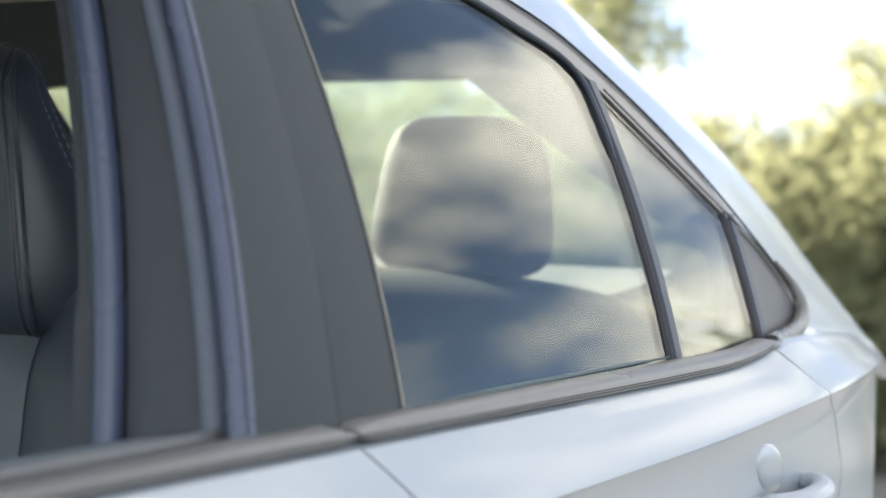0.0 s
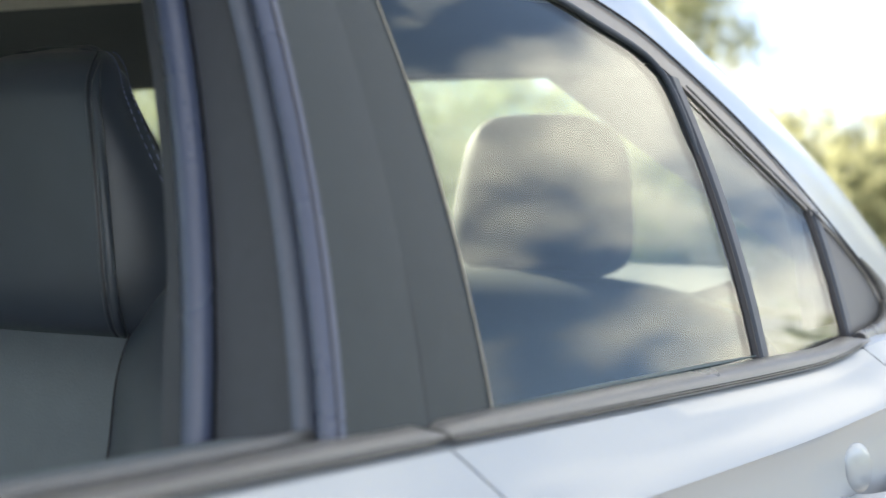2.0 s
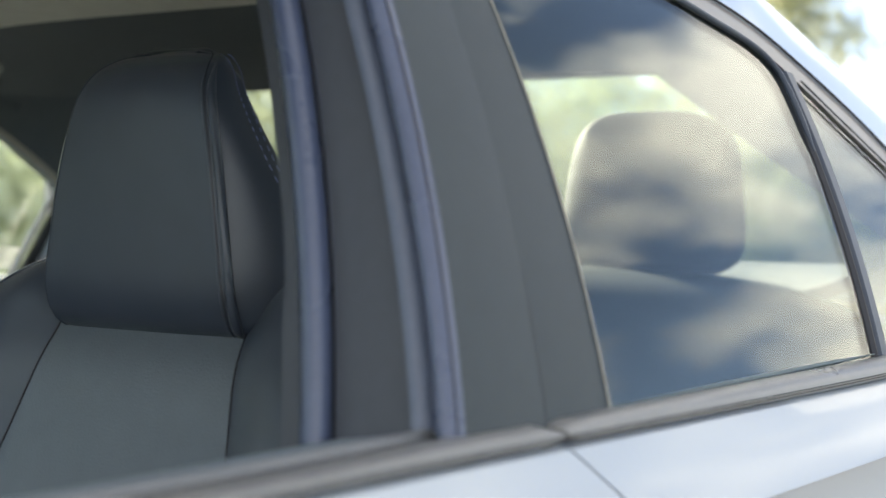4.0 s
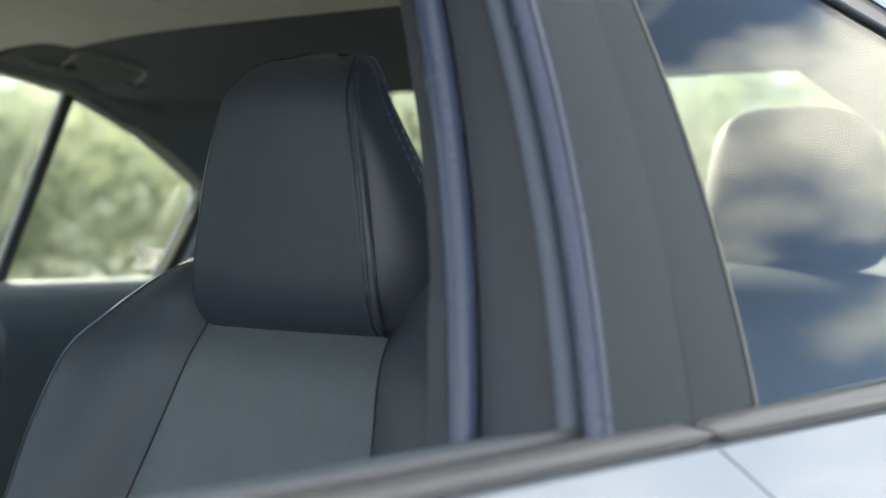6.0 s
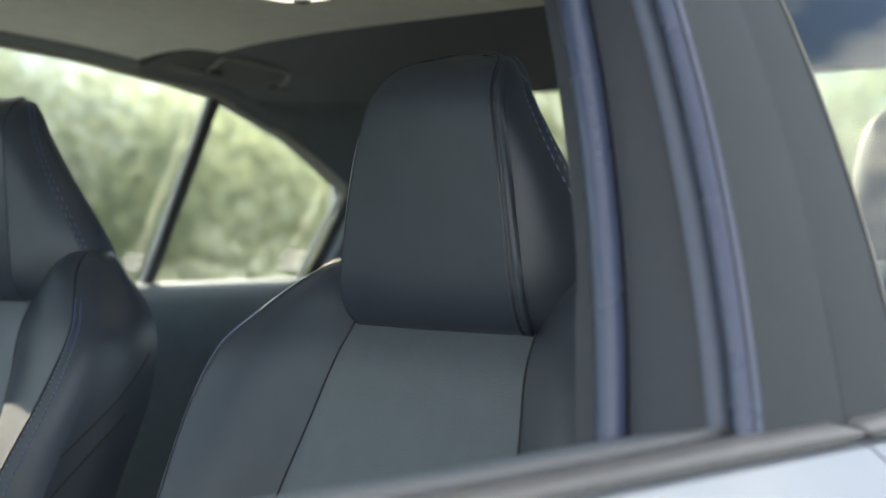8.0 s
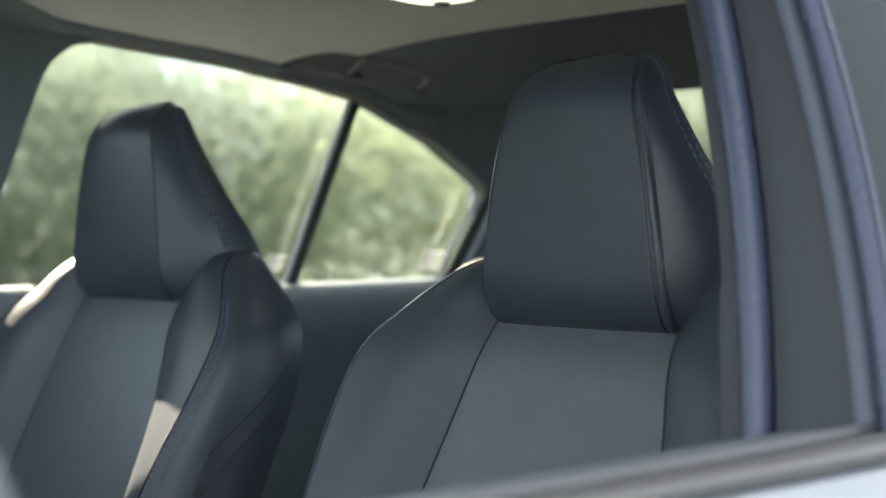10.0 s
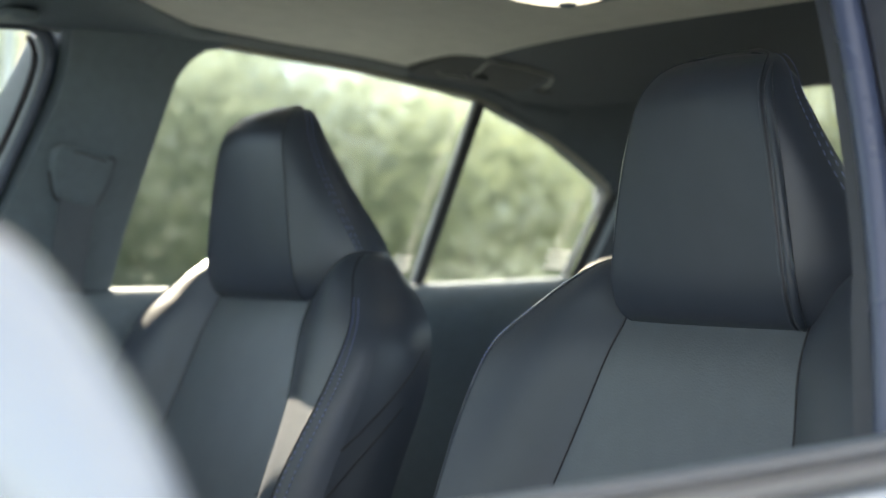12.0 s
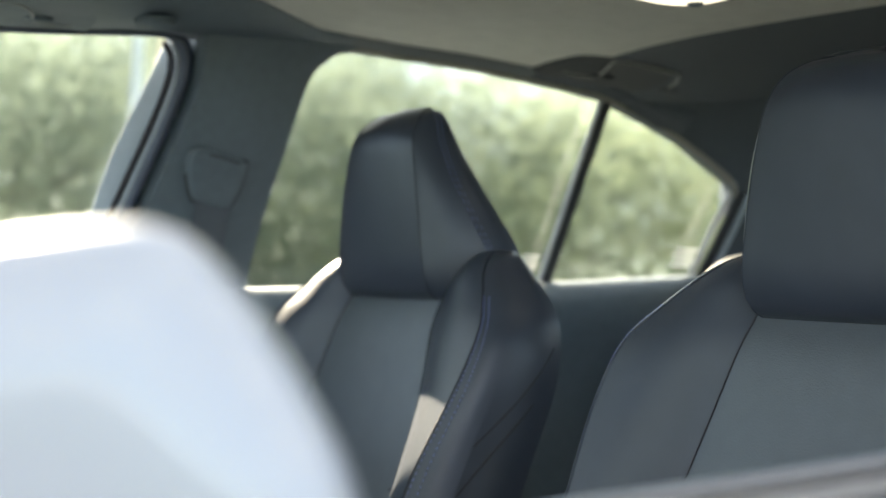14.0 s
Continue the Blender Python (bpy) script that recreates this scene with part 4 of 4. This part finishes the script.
def car_seat(side, cy, slim):
    seat = thing("car_seat", (0, cy, 0.3), "dark slate leather bucket seat with grey insert and blue stitching", "car seat", "front seats")
    n = 44
    B = {k: key_curve(Z_KEYS, v, n) for k, v in BACK.items()}
    head = dict(HEAD)
    head["rear"] = [(o, x - slim * min(1, max(0, (z - 1.03) / 0.085)) + 0.012 * (z < 1.06)) for (o, x), z in zip(HEAD["rear"], H_KEYS)]
    H = {k: key_curve(H_KEYS, v, n) for k, v in head.items()}

    def at(p, s):
        return Vector((p[1], cy + s * p[0], p[2]))

    def strip(a, b, s, puff, cols=9, direction=None, close=False):
        rows = []
        for i, (p, q) in enumerate(zip(a, b)):
            swell = puff * min(1, (len(a) - 1 - i) / 4) if close else puff
            u, v = at(p, s), at(q, s)
            across = v - u
            nrm = Vector((across.y, -across.x, 0))
            nrm = nrm.normalized() if nrm.length > 1e-6 else Vector((-1, 0, 0))
            if direction is not None and nrm.dot(Vector((direction[0], direction[1] * s, 0))) < 0:
                nrm = -nrm
            rows.append([u.lerp(v, t) + nrm * swell * math.sin(math.pi * t) for t in np.linspace(0, 1, cols)])
        return grid(rows)

    def surface(a, b, s, puff, t, direction):
        """The line at the share t across a strip, just above its skin."""
        g, _ = strip(a, b, s, puff, 51, direction)
        m = len(g) // 51
        return [g[i * 51 + round(t * 50)] + Vector((-0.0004, 0, 0)) for i in range(m)]

    def centre(a, puff, cols=15):
        rows = []
        for p in a:
            u, v = at(p, -1), at(p, 1)
            rows.append([u.lerp(v, t) + Vector((-puff * math.sin(math.pi * t) ** 0.7, 0, 0)) for t in np.linspace(0, 1, cols)])
        return grid(rows)

    part("back_insert", centre(B["insert"], 0.004), INSERT, seat, "grey leather insert")
    for s in (-1, 1):
        part("bolster", strip(B["insert"], B["ridge"], s, 0.010, 9, (-1, 0)), LEATHER, seat, "dark slate leather bolster")
        part("bolster_edge", strip(B["ridge"], B["outer"], s, 0.005, 6, (-1, 1)), LEATHER, seat)
        part("side_panel", strip(B["outer"], B["rear"], s, 0.008, 9, (0, 1)), LEATHER, seat)
        part("head_wing", strip(H["front"], H["wing"], s, 0.0045, 8, (-1, 1), True), LEATHER, seat)
        part("head_side", strip(H["wing"], H["rear"], s, 0.006, 8, (0, 1), True), LEATHER, seat)
        # seams and stitches
        part("seam", tube([at(p, s) + Vector((-0.0002, 0, 0)) for p in B["insert"][:-6]], 0.0011, 6), SEAM, seat)
        if s < 0 < side:
            swell = [math.sin(math.pi * min(1, (k + 0.3) / 8)) if k < 4 else 1.0 if k < 26 else (33 - k) / 8 for k in range(33)]
            part("seam_fold", tube([at(p, s) + Vector((0.0022, s * 0.0060, 0)) for p in H["front"][2:-9]], [0.0004 + 0.0036 * k for k in swell], 10), LEATHER, seat)
            part("seam_fold", tube([at(p, s) + Vector((0.0004, -s * 0.0016, 0)) for p in H["front"][2:-9]], [0.0003 + 0.0013 * k for k in swell], 8), LEATHER, seat)
        part("seam", tube([at(p, s) + Vector((-0.0003, s * 0.0003, 0)) for p in H["front"]], 0.0005, 6), SEAM if s < 0 else LEATHER, seat)
        part("seam", tube([at(p, s) + Vector((-0.0003, s * 0.0005, 0)) for p in B["ridge"][:-3]], 0.001, 6), SEAM if s < 0 else LEATHER, seat)
        thread = []
        ridge = {k: key_curve(Z_KEYS, BACK[k], 260)[:-84] for k in ("insert", "ridge", "outer")}
        rows_of = [surface(ridge["ridge"], ridge["outer"], s, 0.005, t, (-1, 1)) for t in (0.08, 0.28)]
        wings = key_curve(H_KEYS, [(w[0] * 0.88 + r[0] * 0.12 + 0.0030, w[1] * 0.88 + r[1] * 0.12) for w, r in zip(head["wing"], head["rear"])], 120)[6:-8]
        rows_of += [[at(p, s) + Vector((f * 0.6 - 0.002, s * (f * 0.7 + 0.0035), 0)) for p in wings] for f in (0.0015, -0.0045)]
        for k, line in enumerate(rows_of):
            for i in range(0, len(line) - 1, 2):
                thread.append(tube([line[i], line[i + 1]], 0.0008 if k < 2 else 0.00045, 5))
        tagged(part("stitching", join(*thread), THREAD, seat, "blue contrast stitching"), kind="stuff")
        for z0, s0, z1, s1, z2, s2 in ((0.935, 0.82, 0.89, 0.45, 0.83, 0.0), (0.875, 0.62, 0.83, 0.32, 0.775, 0.0)):
            pts = []
            for z, u in spline([(z0, s0), (z1, s1), (z2, s2)], 14):
                p = [np.interp(z, B["outer"][:, 2], B["outer"][:, k]) * (1 - u) + np.interp(z, B["rear"][:, 2], B["rear"][:, k]) * u for k in (0, 1)]
                pts.append(at((p[0] + 0.0078 * math.sin(math.pi * u), p[1], z), s))
            part("side_seam", tube(pts, 0.0012, 6), SEAM, seat)
    # dark tube across the insert, drawn for the shade inside its fold
    fold = [at((o, lerp([(-0.14, -0.002), (-0.1, 0.0), (0.0, -0.004), (0.1, 0.0), (0.14, -0.002)], o), 0.772 - 0.014 * (1 - (o / 0.14) ** 2)), 1) for o in np.linspace(-0.139, 0.139, 14)]
    part("insert_fold_shade", tube(fold, [0.0005, 0.002] + [0.004] * 10 + [0.002, 0.0005], 8), SEAM, seat)
    part("back_shell", centre([(p[0], p[1] + 0.0, p[2]) for p in B["rear"]], -0.015), TRIM, seat)
    part("head_front", centre(H["front"], 0.005), LEATHER, seat, "dark slate leather headrest face")
    part("head_back", centre(H["rear"], -0.012), LEATHER, seat)
    cap = []
    for t in np.linspace(0, 1, 15):
        bow = math.sin(math.pi * t)
        edge = [at(H[k][-1], -1).lerp(at(H[k][-1], 1), t) for k in ("front", "wing", "rear")]
        edge[0].x -= 0.005 * bow ** 0.7
        edge[2].x += 0.012 * bow
        row = [edge[0].lerp(edge[1], u) for u in np.linspace(0, 1, 4)[:-1]] + [edge[1].lerp(edge[2], u) for u in np.linspace(0, 1, 7)]
        cap.append([p + Vector((0, 0, 0.005 * math.sin(math.pi * k / (len(row) - 1)) * min(1, 3 * bow))) for k, p in enumerate(row)])
    part("head_top", grid(cap), LEATHER, seat)
    base = [[at(H["front"][0], s), at(H["wing"][0], s), at(H["rear"][0], s)] for s in (-1, -0.5, 0, 0.5, 1)]
    part("head_base", grid(base), LEATHER, seat)
    part("back_top", grid([[at(B["insert"][-1], s), at(B["ridge"][-1], s), at(B["outer"][-1], s), at(B["rear"][-1], s)] for s in (-1, -0.5, 0, 0.5, 1)]), LEATHER, seat)
    part("cushion", superblob((-0.30, cy, 0.42), (0.27, 0.25, 0.09), 3.5, 16, 30), LEATHER, seat)
    part("seat_base", box((-0.5, cy - 0.2, 0.25), (0.05, cy + 0.2, 0.36), 0.02), TRIM, seat)
    return seat


car_seat(1, -0.366, 0.020)
car_seat(-1, 0.366, 0.0)

rear_bench = thing("rear_bench", (0.9, 0, 0.3), "dark slate leather rear bench with separate headrests", "rear seat")
part("bench_back", superblob((0.98, 0, 0.795), (0.10, 0.64, 0.295), 5.0, 20, 40), REAR_LEATHER, rear_bench)
part("bench_cushion", superblob((0.70, 0, 0.42), (0.28, 0.64, 0.11), 4.0, 14, 40), REAR_LEATHER, rear_bench)
part("side_bolster", superblob((0.80, 0.565, 0.845), (0.10, 0.095, 0.225), 3.2, 20, 30, lambda q: Vector((q.x + 0.35 * q.z, q.y, q.z))), REAR_LEATHER, rear_bench)
for cy, cz in ((-0.302, 1.184), (0.306, 1.115)):
    hr = part("rear_headrest", superblob((0.985, cy, cz), (0.055, 0.113, 0.102), 4.2, 24, 44, lambda q: Vector((q.x, q.y * (1 - 0.13 * q.z), q.z))), REAR_LEATHER, rear_bench, "dark slate leather headrest")
    for o in (-0.05, 0.05):
        part("stem", tube([(0.99, cy + o, 1.02), (0.99, cy + o, cz - 0.07)], 0.006, 8), CHROME, hr)

# ---------------------------------------------------------------- outdoors
ground = tagged(part("ground", grid([[Vector((x, y, 0.0)) for y in np.linspace(-900, 900, 30)] for x in np.linspace(-900, 900, 30)]), GRASS, None, "dry green meadow reaching the horizon"), category="ground", kind="structure")
road = tagged(part("road", slab([[Vector((x, y, 0.004)) for y in np.linspace(-9, 4.5, 10)] for x in np.linspace(-60, 60, 10)], (0, 0, -0.003)), ASPHALT, None, "grey asphalt under the car"), category="road", kind="structure")

rng = np.random.default_rng(7)


def crown_mesh(name, centre, radii, clumps, per, size, mat):
    c = rng.normal(size=(clumps, 3))
    c /= np.linalg.norm(c, axis=1)[:, None]
    c *= rng.uniform(0.35, 1.0, (clumps, 1)) ** 0.6
    c = c * radii + centre
    size_of = rng.uniform(0.09, 0.24, (clumps, 1))
    p = np.repeat(c, per, 0) + rng.normal(size=(clumps * per, 3)) * np.repeat(size_of, per, 0) * np.mean(radii)
    p[:, 2] = np.maximum(p[:, 2], 0.15)
    n = len(p)
    a = rng.normal(size=(n, 3))
    a /= np.linalg.norm(a, axis=1)[:, None]
    b = np.cross(a, rng.normal(size=(n, 3)))
    b /= np.linalg.norm(b, axis=1)[:, None]
    s = rng.uniform(0.6, 1.3, (n, 1)) * size
    v = np.stack([p - a * s, p + b * s * 0.5, p + a * s, p - b * s * 0.5], 1).reshape(-1, 3)
    me = bpy.data.meshes.new(name)
    me.from_pydata(v.tolist(), [], np.arange(4 * n).reshape(-1, 4).tolist())
    me.materials.append(mat)
    return me


def tree(x, y, h, spread, mat, low=0.25, clumps=70, per=330, size=0.03):
    t = thing("tree", (x, y, 0), "leafy broad tree with pale green foliage", "tree", "tree line")
    lean = rng.uniform(-0.3, 0.3, 2)
    top = Vector((x + lean[0], y + lean[1], h * 0.7))
    wood = [tube(spline([(x, y, -0.1), (x + lean[0] * 0.3, y + lean[1] * 0.4, h * 0.3), top], 8), [k * h / 5 for k in (0.08, 0.065, 0.055, 0.045, 0.035, 0.025, 0.018, 0.01)], 8)]
    for k in range(6):
        a = rng.uniform(0, 6.28)
        z0 = h * rng.uniform(0.2, 0.55)
        wood.append(tube(spline([(x + lean[0] * 0.3, y + lean[1] * 0.3, z0), (x + math.cos(a) * spread * 0.4, y + math.sin(a) * spread * 0.4, z0 + h * 0.12), (x + math.cos(a) * spread * 0.8, y + math.sin(a) * spread * 0.8, z0 + h * 0.2)], 6), [0.022, 0.02, 0.016, 0.012, 0.009, 0.005], 6))
    part("trunk", join(*wood), BARK, t)
    zc = h * (low + (1 - low) / 2)
    crown = new("crown", crown_mesh("crown", np.array((x, y, zc)), np.array((spread, spread, h * (1 - low) / 2)), clumps, per, size, mat))
    crown.parent = t
    crown.matrix_parent_inverse = t.matrix_world.inverted()
    return t


# a belt of trees beyond the far side and the tail of the car
for i in range(26):
    az = radians(33 + i * 3.1)
    d = rng.uniform(13, 19)
    top = {0: 0.13, 1: 0.15, 6: 0.15, 7: 0.12, 8: 0.125, 9: 0.15}.get(i, rng.uniform(0.15, 0.24))
    tree(math.cos(az) * d, math.sin(az) * d - 1.3, 1.0 + d * top, rng.uniform(1.5, 2.3), (LEAF_GOLD if i < 7 else LEAF if i < 10 else LEAF_COOL) if i % 2 else LEAF_PALE, 0.02, 105 if 9 < i < 16 else 70)
# unseen dark trees, added to cut the light on the front seats
for i in range(19):
    az = radians(114 + i * 3.1)
    d = rng.uniform(10, 13)
    tree(math.cos(az) * d, math.sin(az) * d - 1.3, 1.0 + d * rng.uniform(0.05, 0.09), rng.uniform(1.4, 1.8), LEAF_SCREEN, 0.02, 60, 40, 0.11)
for az, rise_, spread in ((3, 0.24, 2.4), (8, 0.25, 2.3), (12.5, 0.21, 1.8), (15.6, 0.20, 1.1), (14, 0.15, 1.8), (17.5, 0.14, 1.8), (20, 0.135, 1.8), (22.5, 0.14, 1.6), (25.4, 0.26, 1.1), (28.5, 0.15, 1.8), (31, 0.16, 1.7)):
    d = rng.uniform(18, 22)
    az = radians(az)
    tree(-0.9 + math.cos(az) * d, -1.37 + math.sin(az) * d, 1.0 + d * rise_, spread, LEAF_PALE if rng.random() < 0.3 else LEAF_WARM, 0.02, 80, 190, 0.06)

# woods across the road, mirrored in the glass and the flank
for az in range(-62, 2, 5):
    d = rng.uniform(36, 46)
    q = radians(az + rng.uniform(-1, 1))
    tree(math.cos(q) * d, math.sin(q) * d, 1.0 + d * (0.25 if az == -17 else rng.uniform(0.05, 0.09)), rng.uniform(3.0, 3.8) * (0.5 if az == -17 else 1), LEAF, 0.02, 60, 26, 0.24)

lamp_post = thing("street_lamp", (1.97, 6.07, 0), "pale grey street lamp post beyond the car", "street lamp")
part("pole", tube([(1.97, 6.07, 0), (1.97, 6.07, 3), (1.97, 6.07, 7)], [0.03, 0.024, 0.02], 12), POST, lamp_post)
part("lamp_arm", tube(spline([(1.97, 6.07, 6.9), (1.8, 5.8, 7.3), (1.5, 5.3, 7.4)], 8), 0.035, 8), POST, lamp_post)
